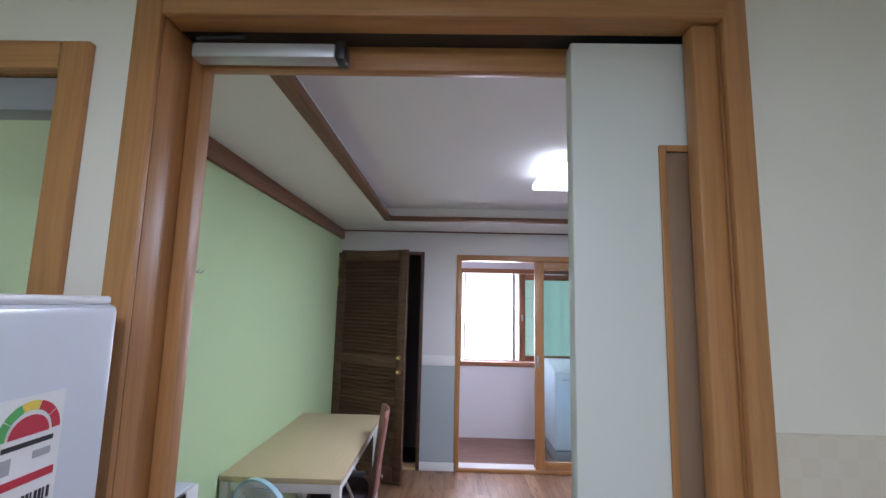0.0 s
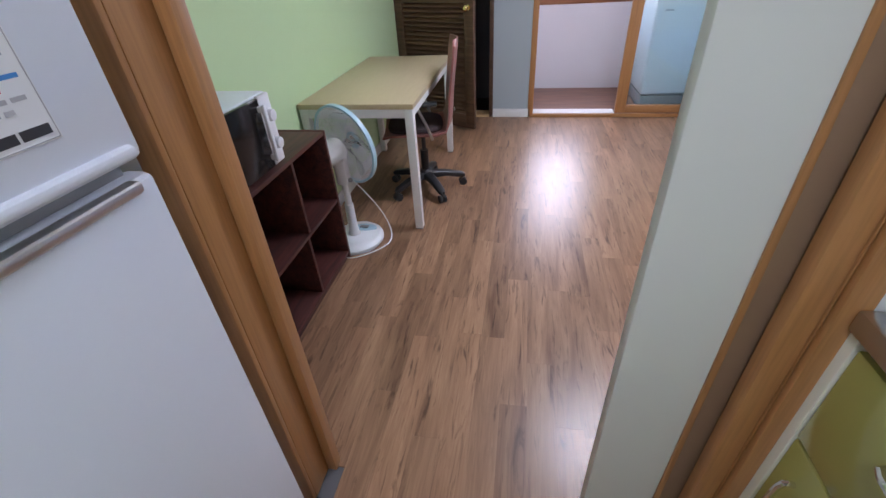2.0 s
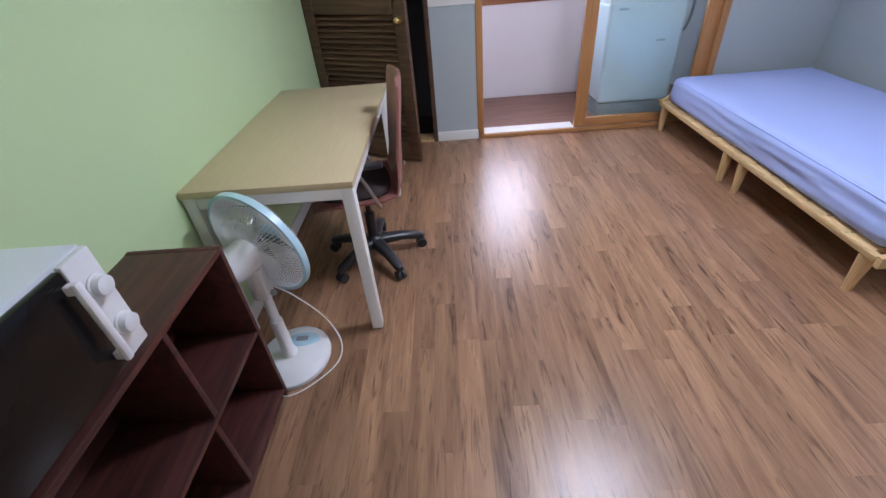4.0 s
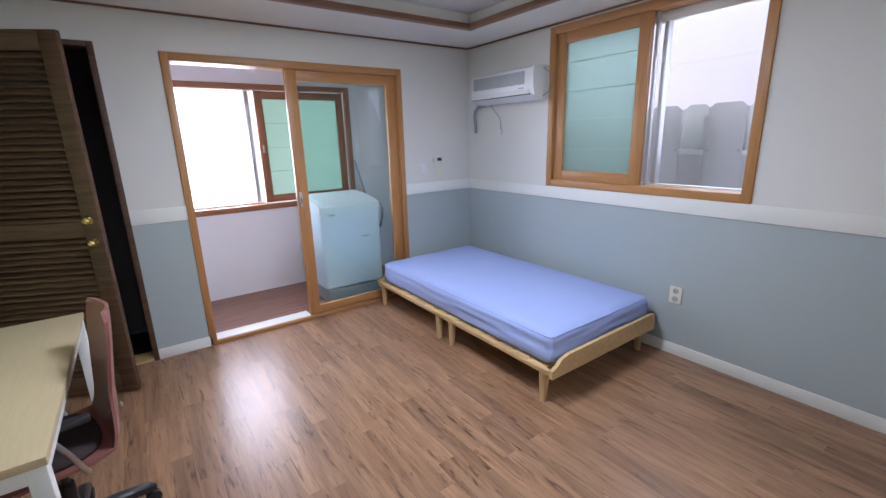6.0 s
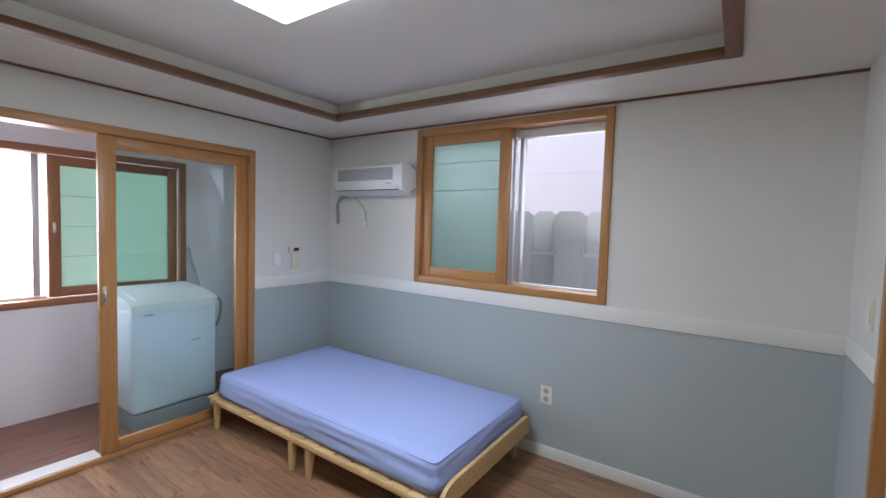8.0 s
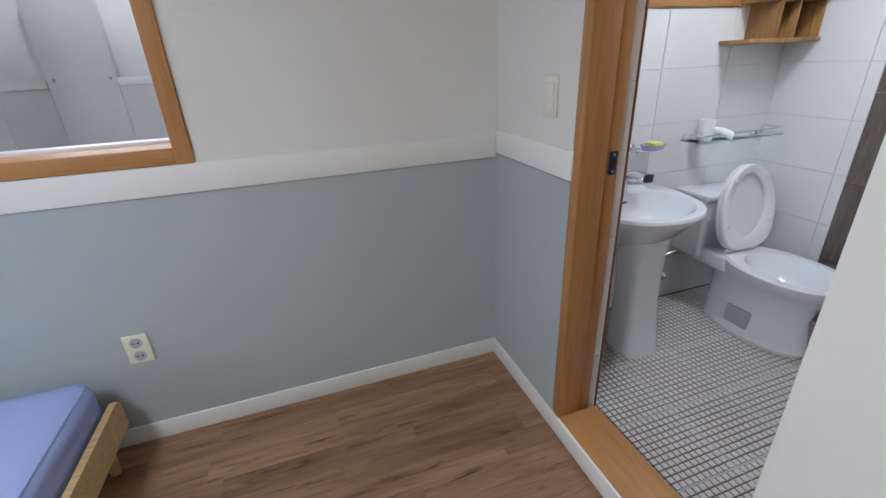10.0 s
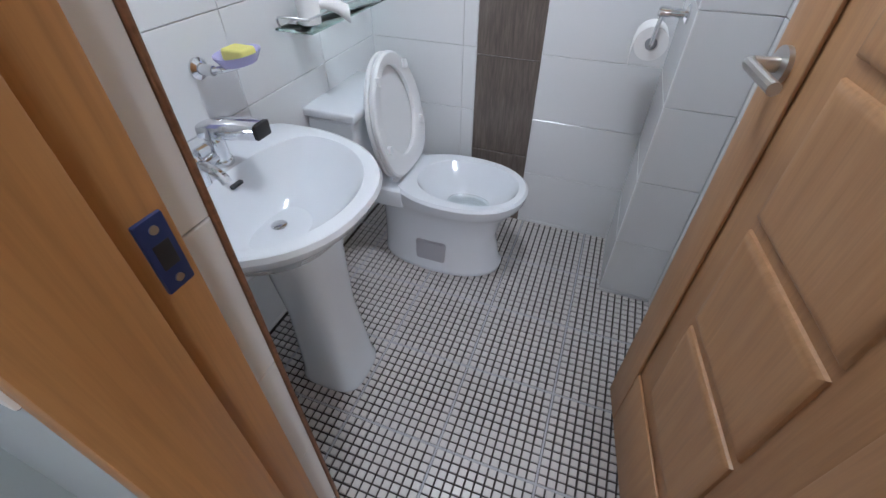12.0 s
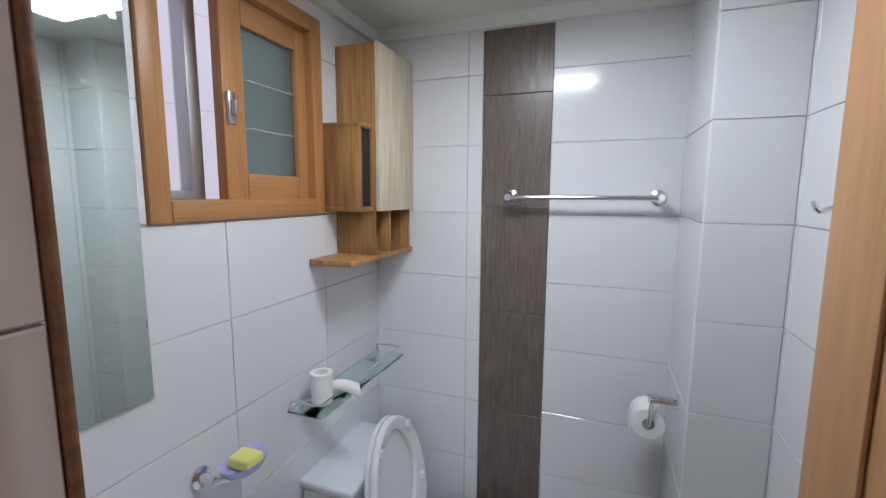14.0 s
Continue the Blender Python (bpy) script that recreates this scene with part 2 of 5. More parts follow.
b.inputs["Metallic"].default_value, b.inputs["Base Color"].default_value = 1.0, (0.76, 0.85, 0.80, 1)
f = noise_node(n, l, mapping(n, l, (1, 1, 1)), 45, 5)
g = n.new("ShaderNodeMapRange")
g.inputs["From Min"].default_value, g.inputs["From Max"].default_value, g.inputs["To Min"].default_value, g.inputs["To Max"].default_value = 0.58, 0.75, 0.02, 0.22
l.new(f, g.inputs["Value"])
l.new(g.outputs[0], b.inputs["Roughness"])

# ---- helpers for meshes ----
ORG = {}


def box(bm, x0, x1, y0, y1, z0, z1, bev=0.0, seg=2):
    r = bmesh.ops.create_cube(bm, size=1.0)
    vs = r["verts"]
    for v in vs:
        v.co = Vector(((x0 + x1) / 2 + v.co.x * (x1 - x0), (y0 + y1) / 2 + v.co.y * (y1 - y0), (z0 + z1) / 2 + v.co.z * (z1 - z0)))
    if bev:
        es = list({e for v in vs for e in v.link_edges})
        bmesh.ops.bevel(bm, geom=es, offset=bev, segments=seg, affect="EDGES", profile=0.5)
    return bm


def boxes(*specs, bev=0.0):
    bm = bmesh.new()
    for s in specs:
        box(bm, *s, bev=bev)
    return bm


def one(x0, x1, y0, y1, z0, z1, bev=0.004, seg=2):
    return box(bmesh.new(), x0, x1, y0, y1, z0, z1, bev, seg)


def loft(rings, cap0=True, cap1=True, closed=True):
    bm = bmesh.new()
    rows = [[bm.verts.new(p) for p in r] for r in rings]
    k = len(rows[0])
    for a, b2 in zip(rows, rows[1:]):
        for i in range(k if closed else k - 1):
            j = (i + 1) % k
            bm.faces.new((a[i], a[j], b2[j], b2[i]))
    if cap0:
        bm.faces.new(rows[0][::-1])
    if cap1:
        bm.faces.new(rows[-1])
    bmesh.ops.recalc_face_normals(bm, faces=bm.faces)
    return bm


def ring(c, u, v, ru, rv, k=24, power=2.0):
    out = []
    for i in range(k):
        a = 2 * math.pi * i / k
        ca, sa = math.cos(a), math.sin(a)
        e = 2.0 / power
        out.append(Vector(c) + Vector(u) * ru * math.copysign(abs(ca) ** e, ca) + Vector(v) * rv * math.copysign(abs(sa) ** e, sa))
    return out


X, Y, Z = Vector((1, 0, 0)), Vector((0, 1, 0)), Vector((0, 0, 1))


def rod(p, q, r, k=16, r2=None):
    p, q = Vector(p), Vector(q)
    d = (q - p).normalized()
    u = d.orthogonal().normalized()
    v = d.cross(u)
    return loft([ring(p, u, v, r, r, k), ring(q, u, v, r2 or r, r2 or r, k)])


def lathe(c, axis, prof, k=24):
    """prof: pairs of radius and height along the axis."""
    axis = Vector(axis).normalized()
    u = axis.orthogonal().normalized()
    v = axis.cross(u)
    return loft([ring(Vector(c) + axis * h, u, v, max(r, 1e-4), max(r, 1e-4), k) for r, h in prof])


def tube(points, r, k=8, smooth=4):
    pts = [Vector(p) for p in points]
    if smooth:
        out = []
        for i in range(len(pts) - 1):
            p0, p1, p2, p3 = pts[max(i - 1, 0)], pts[i], pts[i + 1], pts[min(i + 2, len(pts) - 1)]
            for s in range(smooth):
                t = s / smooth
                out.append(0.5 * (2 * p1 + (p2 - p0) * t + (2 * p0 - 5 * p1 + 4 * p2 - p3) * t * t + (3 * p1 - p0 - 3 * p2 + p3) * t ** 3))
        pts = out + [pts[-1]]
    rings, u = [], None
    for i, p in enumerate(pts):
        d = (pts[min(i + 1, len(pts) - 1)] - pts[max(i - 1, 0)]).normalized()
        u = d.orthogonal().normalized() if u is None else (u - d * u.dot(d)).normalized()
        rings.append(ring(p, u, d.cross(u), r, r, k))
    return loft(rings)


def join(*bms):
    out = bmesh.new()
    for b2 in bms:
        me = bpy.data.meshes.new("tmp")
        b2.to_mesh(me)
        b2.free()
        out.from_mesh(me)
        bpy.data.meshes.remove(me)
    return out


def mesh_of(name, bm, material, org=(0, 0, 0), smooth=True):
    if any(org):
        bmesh.ops.translate(bm, verts=bm.verts, vec=-Vector(org))
    me = bpy.data.meshes.new(name)
    bm.to_mesh(me)
    bm.free()
    me.materials.append(MATS[material])
    if smooth:
        me.shade_smooth()
        me.set_sharp_from_angle(angle=radians(28))
    return me


def thing(name, at, label, category, group="", m=None):
    """An Empty at the base of a thing; with m its parts are given in its own axes."""
    ob = new(name)
    ob.empty_display_size = 0.05
    ob.matrix_world = m if m is not None else Matrix.Translation(at)
    ORG[ob] = Vector((0, 0, 0)) if m is not None else Vector(at)
    return tagged(ob, label, category, group)


def part(name, bm, material, parent, label=""):
    ob = new(name, mesh_of(name, bm, material, ORG[parent]))
    ob.parent = parent
    ORG[ob] = ORG[parent]
    return tagged(ob, label)


def setting(name, bm, material, label, category):
    ob = new(name, mesh_of(name, bm, material))
    ORG[ob] = Vector((0, 0, 0))
    return tagged(ob, label, category, "", "structure")


def solo(name, bm, material, label, category, group="", at=(0, 0, 0)):
    ob = new(name, mesh_of(name, bm, material, at))
    ob.location = at
    ORG[ob] = Vector(at)
    return tagged(ob, label, category, group)


PLATES = {}


def plate(w, h, t, ch, material):
    key = (round(w, 3), round(h, 3), t, ch, material)
    if key not in PLATES:
        w2, h2 = key[0] / 2, key[1] / 2
        vs = [(sx * w2, sy * h2, 0) for sx, sy in ((-1, -1), (1, -1), (1, 1), (-1, 1))]
        vs += [(sx * w2, sy * h2, t - ch) for sx, sy in ((-1, -1), (1, -1), (1, 1), (-1, 1))]
        vs += [(sx * (w2 - ch), sy * (h2 - ch), t) for sx, sy in ((-1, -1), (1, -1), (1, 1), (-1, 1))]
        fs = [(8, 9, 10, 11)]
        for k in (0, 4):
            fs += [(k + i, k + (i + 1) % 4, k + 4 + (i + 1) % 4, k + 4 + i) for i in range(4)]
        me = bpy.data.meshes.new("piece")
        me.from_pydata(vs, [], fs)
        me.materials.append(MATS[material])
        PLATES[key] = me
    return PLATES[key]


def piece(name, me, m, parent):
    ob = new(name, me)
    ob.parent = parent
    ob.matrix_basis = m
    return ob


def cut(rects, hole):
    out = []
    a0, a1, b0, b1 = hole
    for u0, u1, v0, v1 in rects:
        if u1 <= a0 or u0 >= a1 or v1 <= b0 or v0 >= b1:
            out.append((u0, u1, v0, v1))
            continue
        if v0 < b0:
            out.append((u0, u1, v0, b0))
        if v1 > b1:
            out.append((u0, u1, b1, v1))
        lo, hi = max(v0, b0), min(v1, b1)
        if u0 < a0:
            out.append((u0, a0, lo, hi))
        if u1 > a1:
            out.append((a1, u1, lo, hi))
    return out


def tiles(parent, name, origin, ux, uy, un, rng, u0, v0, pu, pv, material, gap=0.0016, t=0.006, holes=()):
    """Rectangular tiles over rng = (ua, ub, va, vb) on a plane, with joints through (u0, v0)."""
    ua, ub, va, vb = rng
    i0, j0 = math.floor((ua - u0) / pu), math.floor((va - v0) / pv)
    base = Matrix((Vector(ux).to_4d(), Vector(uy).to_4d(), Vector(un).to_4d(), Vector((0, 0, 0, 1)))).transposed()
    for c in range(3):
        base[3][c] = 0
    for i in range(i0, math.ceil((ub - u0) / pu)):
        for j in range(j0, math.ceil((vb - v0) / pv)):
            rects = [(max(ua, u0 + i * pu), min(ub, u0 + (i + 1) * pu), max(va, v0 + j * pv), min(vb, v0 + (j + 1) * pv))]
            for hole in holes:
                rects = cut(rects, hole)
            for a, b2, c, d in rects:
                if b2 - a < 0.012 or d - c < 0.012:
                    continue
                at = Vector(origin) + Vector(ux) * (a + b2) / 2 + Vector(uy) * (c + d) / 2
                piece(name, plate(b2 - a - gap, d - c - gap, t, 0.0015, material), Matrix.Translation(at) @ base, parent)


# ---- the large structure ----
XW, XE, YN, YP, YB, ZC = -1.30, 2.537, 4.587, 1.0, 0.868, 2.367
BX0, BX1, BY0, BY1, BZ, BC = 1.285, 2.597, -0.77, 0.62, 0.035, 2.245
KY = 0.90

wall_west = setting("wall_west", one(XW - 0.15, XW, -1.8, YN + 0.15, -0.1, 2.6, 0), "green_paper", "long wall with lime green wallpaper", "wall")
wall_north = setting("wall_north", boxes(
    (-0.42, -0.062, YN, YN + 0.15, -0.05, 2.6), (1.748, XE + 0.2, YN, YN + 0.15, -0.05, 2.6),
    (XW, -0.42, YN, YN + 0.15, 2.15, 2.6), (-0.062, 1.748, YN, YN + 0.15, 2.12, 2.6)), "cream_paper", "end wall with off-white wallpaper around two openings", "wall")
WY0, WY1, WZ0, WZ1 = 1.995, 3.533, 1.10, 2.34
wall_east = setting("wall_east", boxes(
    (XE, XE + 0.2, 0.69, WY0, -0.05, 2.6), (XE, XE + 0.2, WY1, YN, -0.05, 2.6),
    (XE, XE + 0.2, WY0, WY1, -0.05, WZ0), (XE, XE + 0.2, WY0, WY1, WZ1, 2.6)), "cream_paper", "side wall with off-white wallpaper and a window", "wall")
wall_bath = setting("wall_south", boxes(
    (2.0, XE, 0.705, YB, -0.05, 2.6), (1.12, 1.225, 0.70, YB, -0.05, 2.6), (1.225, 2.0, 0.705, YB, 2.09, 2.6)), "cream_paper", "short wall with off-white wallpaper beside the bathroom door", "wall")
partition = setting("wall_partition", boxes(
    (XW, -1.25, KY, YP, -0.05, 2.6), (-1.25, -0.865, KY, YP, -0.05, 1.0), (-1.25, -0.865, KY, YP, 2.04, 2.6),
    (-0.865, -0.715, KY, YP, -0.05, 2.6), (0.375, 1.21, KY + 0.005, 0.948, -0.05, 2.6), 
    (0.92, 1.21, 0.948, 0.993, -0.05, 2.6), (-0.715, 0.375, KY, YP, 2.18, 2.6)), "kitchen_paper", "partition wall with cream wallpaper and a pocket for the sliding door", "wall")
setting("wall_partition_room", one(0.375, 1.21, 0.993, YP, -0.05, 2.6, 0), "cream_paper", "room side of the partition with off-white wallpaper", "wall")
setting("wall_kitchen_east", one(1.0, 1.12, -1.8, KY, -0.05, 2.6, 0), "kitchen_paper", "kitchen side wall with cream wallpaper", "wall")
setting("wall_kitchen_south", one(XW, 1.12, -1.95, -1.8, -0.05, 2.6, 0), "kitchen_paper", "kitchen end wall with cream wallpaper", "wall")
ceil = setting("ceiling", boxes(
    (XW, XE, 0.9, YN, 2.47, 2.52)), "ceiling_paper", "raised tray of the ceiling with white paper", "ceiling")
TX0, TX1, TY0, TY1 = -0.74, 2.04, 1.37, 3.945
setting("ceiling_edge", boxes(
    (XW, TX0, 0.866, YN, ZC, 2.47), (TX1, XE, 0.866, YN, ZC, 2.47), (TX0, TX1, TY1, YN, ZC, 2.47), (TX0, TX1, 0.866, TY0, ZC, 2.47)),
    "ceiling_border", "lower border of the tray ceiling with cream paper", "ceiling")
setting("ceiling_kitchen", one(XW, 1.12, -1.8, KY, 2.30, 2.36, 0), "ceiling_paper", "kitchen ceiling with white paper", "ceiling")

# wooden trim of the tray ceiling and thin cornice
w = 0.055
setting("trim_tray_west", one(TX0 - 0.01, TX0 + w, TY0, TY1, ZC - 0.016, ZC + 0.02, 0.004), "trim_wood", "brown wooden strip round the ceiling tray", "trim")
setting("trim_tray_east", one(TX1 - w, TX1 + 0.01, TY0, TY1, ZC - 0.016, ZC + 0.02, 0.004), "trim_wood", "brown wooden strip round the ceiling tray", "trim")
setting("trim_tray_north", one(TX0 - 0.01, TX1 + 0.01, TY1 - w, TY1 + 0.01, ZC - 0.0185, ZC + 0.018, 0.004), "trim_wood_x", "brown wooden strip round the ceiling tray", "trim")
setting("trim_tray_south", one(TX0 - 0.01, TX1 + 0.01, TY0 - 0.01, TY0 + w, ZC - 0.0185, ZC + 0.018, 0.004), "trim_wood_x", "brown wooden strip round the ceiling tray", "trim")
setting("cornice_west", one(XW, XW + 0.035, YP, YN, ZC - 0.10, ZC, 0.006), "trim_wood", "deep brown wooden cornice above the green wall", "trim")
setting("cornice_north", one(XW + 0.035, XE, YN - 0.012, YN, ZC - 0.014, ZC, 0.003), "trim_wood_x", "thin brown wooden cornice strip", "trim")
setting("cornice_east", one(XE - 0.012, XE, YB, YN - 0.012, ZC - 0.014, ZC, 0.003), "trim_wood", "thin brown wooden cornice strip", "trim")

# blue lower paper, white band and skirting
D0, D1, PT = 1.0, 1.10, 0.005
for nm, spec in (("dado_north_a", (-0.42, -0.062, YN - PT, YN, 0.075, D0)), ("dado_north_b", (1.748, XE - PT, YN - PT, YN, 0.075, D0)),
                 ("dado_east", (XE - PT, XE, YB, YN, 0.075, D0)), ("dado_south", (2.0, XE - PT, YB, YB + PT, 0.075, 1.02))):
    setting(nm, one(*spec, 0), "blue_paper", "lower wall covering of grey-blue wallpaper", "wall")
for nm, spec in (("band_north_a", (-0.42, -0.062, YN - 0.010, YN, D0, D1)), ("band_north_b", (1.748, XE, YN - 0.010, YN, D0, D1)),
                 ("band_east", (XE - 0.010, XE, YB + 0.01, YN - 0.01, D0, D1 - 0.002)), ("band_south", (1.994, XE - 0.01, YB, YB + 0.010, 1.018, D1 + 0.012))):
    setting(nm, one(*spec, 0.002), "white_trim", "white band along the top of the blue wallpaper", "trim")
# grey strips draw the shadow in the joint below the band
for nm, spec in (("trim_line_east", (XE - 0.0085, XE - PT, YB + 0.01, YN - 0.01, D0 - 0.005, D0)), ("trim_line_south", (2.0, XE - 0.01, YB + PT, YB + 0.0085, 1.013, 1.018))):
    setting(nm, one(*spec, 0), "grey_plastic", "thin dark strip for the joint shadow under the white band", "trim")
for nm, spec in (("baseboard_north_a", (-0.42, -0.062, YN - 0.014, YN, 0, 0.08)), ("baseboard_north_b", (1.748, XE, YN - 0.014, YN, 0, 0.08)),
                 ("baseboard_east", (XE - 0.014, XE, YB + 0.014, YN - 0.014, 0, 0.08)), ("baseboard_south", (1.222, XE, YB, YB + 0.014, 0, 0.08)),
                 ("baseboard_west", (XW, XW + 0.012, YP, YN - 0.15, 0, 0.08)), ("baseboard_step", (1.21, 1.222, YB + 0.014, YP, 0, 0.08)),
                 ("baseboard_partition", (0.4, 1.222, YP, YP + 0.014, 0, 0.08))):
    setting(nm, one(*spec, 0.003), "white_trim", "white painted skirting board", "baseboard")

# floors
floor = setting("floor", boxes((XW, XE, KY, YN, -0.1, -0.006), (XE - 1.43, XE, 0.70, KY, -0.1, -0.006)), "dark_void", "floor of brown wood-look planks", "floor")
setting("floor_kitchen", one(XW, 1.12, -1.8, 0.28, -0.1, 0.0, 0), "floor_plank", "kitchen floor of brown wood-look vinyl", "floor")
balcony_floor = setting("floor_balcony", one(-0.9, 2.4, YN, 5.75, -0.1, -0.012, 0), "balcony_vinyl", "balcony floor of dark brown vinyl", "floor")
bath_floor = setting("floor_bathroom", one(BX0 - 0.05, BX1 + 0.05, BY0 - 0.05, 0.70, -0.1, BZ - 0.004, 0), "mosaic_grout", "bathroom floor of small grey mosaic tiles with dark grout", "floor")

# bathroom shell
BWY0, BWY1, BWZ0, BWZ1 = -0.40, 0.195, 1.553, 2.16
bath_east = setting("wall_bath_east", boxes(
    (BX1, BX1 + 0.17, BY0 - 0.1, BWY0, -0.05, 2.5), (BX1, BX1 + 0.17, BWY1, 0.70, -0.05, 2.5),
    (BX1, BX1 + 0.17, BWY0, BWY1, -0.05, BWZ0), (BX1, BX1 + 0.17, BWY0, BWY1, BWZ1, 2.5)), "grout", "bathroom wall with white wall tiles and a window", "wall")
bath_south = setting("wall_bath_south", one(BX0 - 0.1, BX1, BY0 - 0.15, BY0, -0.05, 2.5, 0), "grout", "bathroom end wall of white tiles with a brown stripe", "wall")
bath_west = setting("wall_bath_west", one(1.12, BX0, BY0 - 0.15, 0.70, -0.05, 2.5, 0), "grout", "bathroom side wall of white tiles", "wall")
bath_column = setting("wall_bath_column", one(BX0, 1.475, BY0, -0.425, -0.05, 2.5, 0), "grout", "boxed corner column clad in white tiles", "wall")
bath_north = setting("wall_bath_north", one(1.998, BX1, 0.676, 0.7045, -0.05, 2.5, 0), "grout", "bathroom wall beside the door with white tiles", "wall")
setting("ceiling_bathroom", one(BX0 - 0.1, BX1 + 0.1, BY0 - 0.1, 0.70, BC, BC + 0.06, 0), "panel_white", "smooth white bathroom ceiling", "ceiling")
setting("trim_bathroom", boxes((BX1 - 0.03, BX1, BY0, 0.68, BC - 0.045, BC), (BX0, BX1 - 0.03, BY0, BY0 + 0.03, BC - 0.045, BC)), "panel_white", "white plastic cornice under the bathroom ceiling", "trim")

# balcony and outside
BAY = 5.70
AW = (-0.02, 1.70, 0.88, 2.06)
setting("wall_balcony", boxes((-0.9, AW[0], BAY, BAY + 0.2, -0.1, 2.6), (AW[1], 2.4, BAY, BAY + 0.2, -0.1, 2.6), (AW[0], AW[1], BAY, BAY + 0.2, -0.1, AW[2]), (AW[0], AW[1], BAY, BAY + 0.2, AW[3], 2.6)),
        "balcony_paint", "white painted balcony wall under a window", "wall")
setting("wall_balcony_west", one(-0.45, -0.35, YN + 0.15, BAY, -0.1, 2.6, 0), "balcony_paint", "white painted balcony end wall", "wall")
setting("wall_balcony_east", one(2.3, 2.4, YN + 0.15, BAY, -0.1, 2.6, 0), "balcony_paint", "white painted balcony end wall", "wall")
setting("ceiling_balcony", one(-0.9, 2.4, YN + 0.15, BAY + 0.2, 2.4, 2.5, 0), "balcony_paint", "white painted balcony ceiling", "ceiling")
# slab out of view, added to block sun and sky from above
setting("roof_slab", one(-1.5, 2.85, -2.0, 5.95, 2.6, 2.7, 0), "concrete", "unseen roof slab that keeps sun and sky off the rooms", "roof")
setting("ground", one(-60, 60, -60, 60, -0.35, -0.3, 0), "concrete", "grey concrete yard around the house", "ground")
nb = setting("backdrop_east", boxes(*[(4.3, 4.5, -3 + i * 1.75, -3 + i * 1.75 + 1.747, -0.3 + j * 0.62, -0.3 + j * 0.62 + 0.618) for i in range(6) for j in range(7)], bev=0.0), "outer_plaster", "neighbouring wall of pinkish white plaster with joints", "wall")
setting("wall_neighbour", boxes((1.10, 1.22, 7.9, 8.2, -0.3, 3.4), (1.06, 1.10, 7.95, 8.1, 1.35, 1.42), (1.06, 1.10, 7.95, 8.1, 2.0, 2.3)), "balcony_paint", "pale edge of a neighbouring house with a ledge", "wall")
# sheet that glows white in place of the bright sky
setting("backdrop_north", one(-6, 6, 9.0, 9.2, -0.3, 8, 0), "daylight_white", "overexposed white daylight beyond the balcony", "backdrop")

# closet behind the louvre door, its shade put into dark colours
setting("closet_walls", boxes((XW - 0.05, XW, YN + 0.15, 5.25, -0.1, 2.6), (XW, -0.35, 5.25, 5.3, -0.1, 2.6), (-0.45, -0.36, YN + 0.15, 5.25, -0.1, 2.6), (XW, -0.36, YN + 0.15, 5.25, 2.4, 2.45)), "dark_void", "closet walls coloured dark for the shade inside", "wall")
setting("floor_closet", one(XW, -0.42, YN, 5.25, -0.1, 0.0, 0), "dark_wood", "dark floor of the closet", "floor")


def frame_bars(ob, name, u0, u1, v0, v1, w, put, material_v="orange_wood", material_h="orange_wood_flat", bottom=True, bev=0.004):
    """Four bars round an opening; put(u0, u1, v0, v1) gives a bmesh."""
    part(name, put(u0, u0 + w, v0, v1), material_v, ob)
    part(name, put(u1 - w, u1, v0, v1), material_v, ob)
    part(name, put(u0 + w, u1 - w, v1 - w, v1), material_h, ob)
    if bottom:
        part(name, put(u0 + w, u1 - w, v0, v0 + w), material_h, ob)


def opening(name, label, category):
    ob = new(name)
    ob.empty_display_size = 0.05
    ORG[ob] = Vector((0, 0, 0))
    return tagged(ob, label, category, "", "structure")


# kitchen doorway with sliding panel
dk = opening("door_frame_1", "brown wooden door frame between kitchen and room", "door frame")
part("casing", one(-0.735, -0.685, KY - 0.014, KY, 0, 2.19, 0.004), "orange_wood", dk)
part("casing", one(0.337, 0.380, KY - 0.014, KY + 0.003, 0, 2.19, 0.004), "orange_wood", dk)
part("casing", one(-0.685, 0.345, KY - 0.014, KY, 2.145, 2.19, 0.004), "orange_wood_flat", dk)
part("jamb", boxes((-0.715, -0.685, KY, YP + 0.02, 0, 2.18), bev=0.003), "orange_wood", dk)
part("jamb", boxes((-0.685, -0.655, KY + 0.085, YP + 0.022, 0, 2.145), bev=0.004), "orange_wood", dk)
part("jamb", boxes((0.337, 0.374, KY + 0.004, 0.945, 0, 2.18), bev=0.003), "orange_wood", dk)
part("stop", boxes((0.290, 0.336, 0.903, 0.940, 0, 2.145), bev=0.006), "orange_wood", dk)
part("stop", boxes((0.33, 0.374, 0.995, YP + 0.02, 0, 2.12), bev=0.004), "orange_wood", dk)
part("head", one(-0.685, 0.345, KY, 0.945, 2.147, 2.18, 0.003), "orange_wood_flat", dk)
part("head", one(-0.685, 0.374, 0.994, YP + 0.021, 2.10, 2.18, 0.003), "orange_wood_flat", dk)
part("rail", boxes((-0.685, 0.345, 0.946, 0.992, 2.15, 2.17)), "black_plastic", dk, "black steel sliding rail")
part("threshold", one(0.10, 0.345, 0.95, 0.99, 0.0, 0.006, 0.001), "aluminium", dk)
sd = opening("door_1", "off-white sliding door pushed half into its pocket", "sliding door")
part("leaf", one(0.083, 0.90, 0.952, 0.99, 0.012, 2.138, 0.003), "panel_white", sd)
part("inset_trim", boxes((0.243, 0.256, 0.945, 0.952, 0.03, 1.93), (0.256, 0.34, 0.945, 0.952, 1.917, 1.93), bev=0.002), "orange_wood", sd, "worn bronze-coloured edge strip")
part("inset", one(0.257, 0.342, 0.9485, 0.952, 0.03, 1.915, 0.001), "bronze", sd, "brown vertical inset panel")
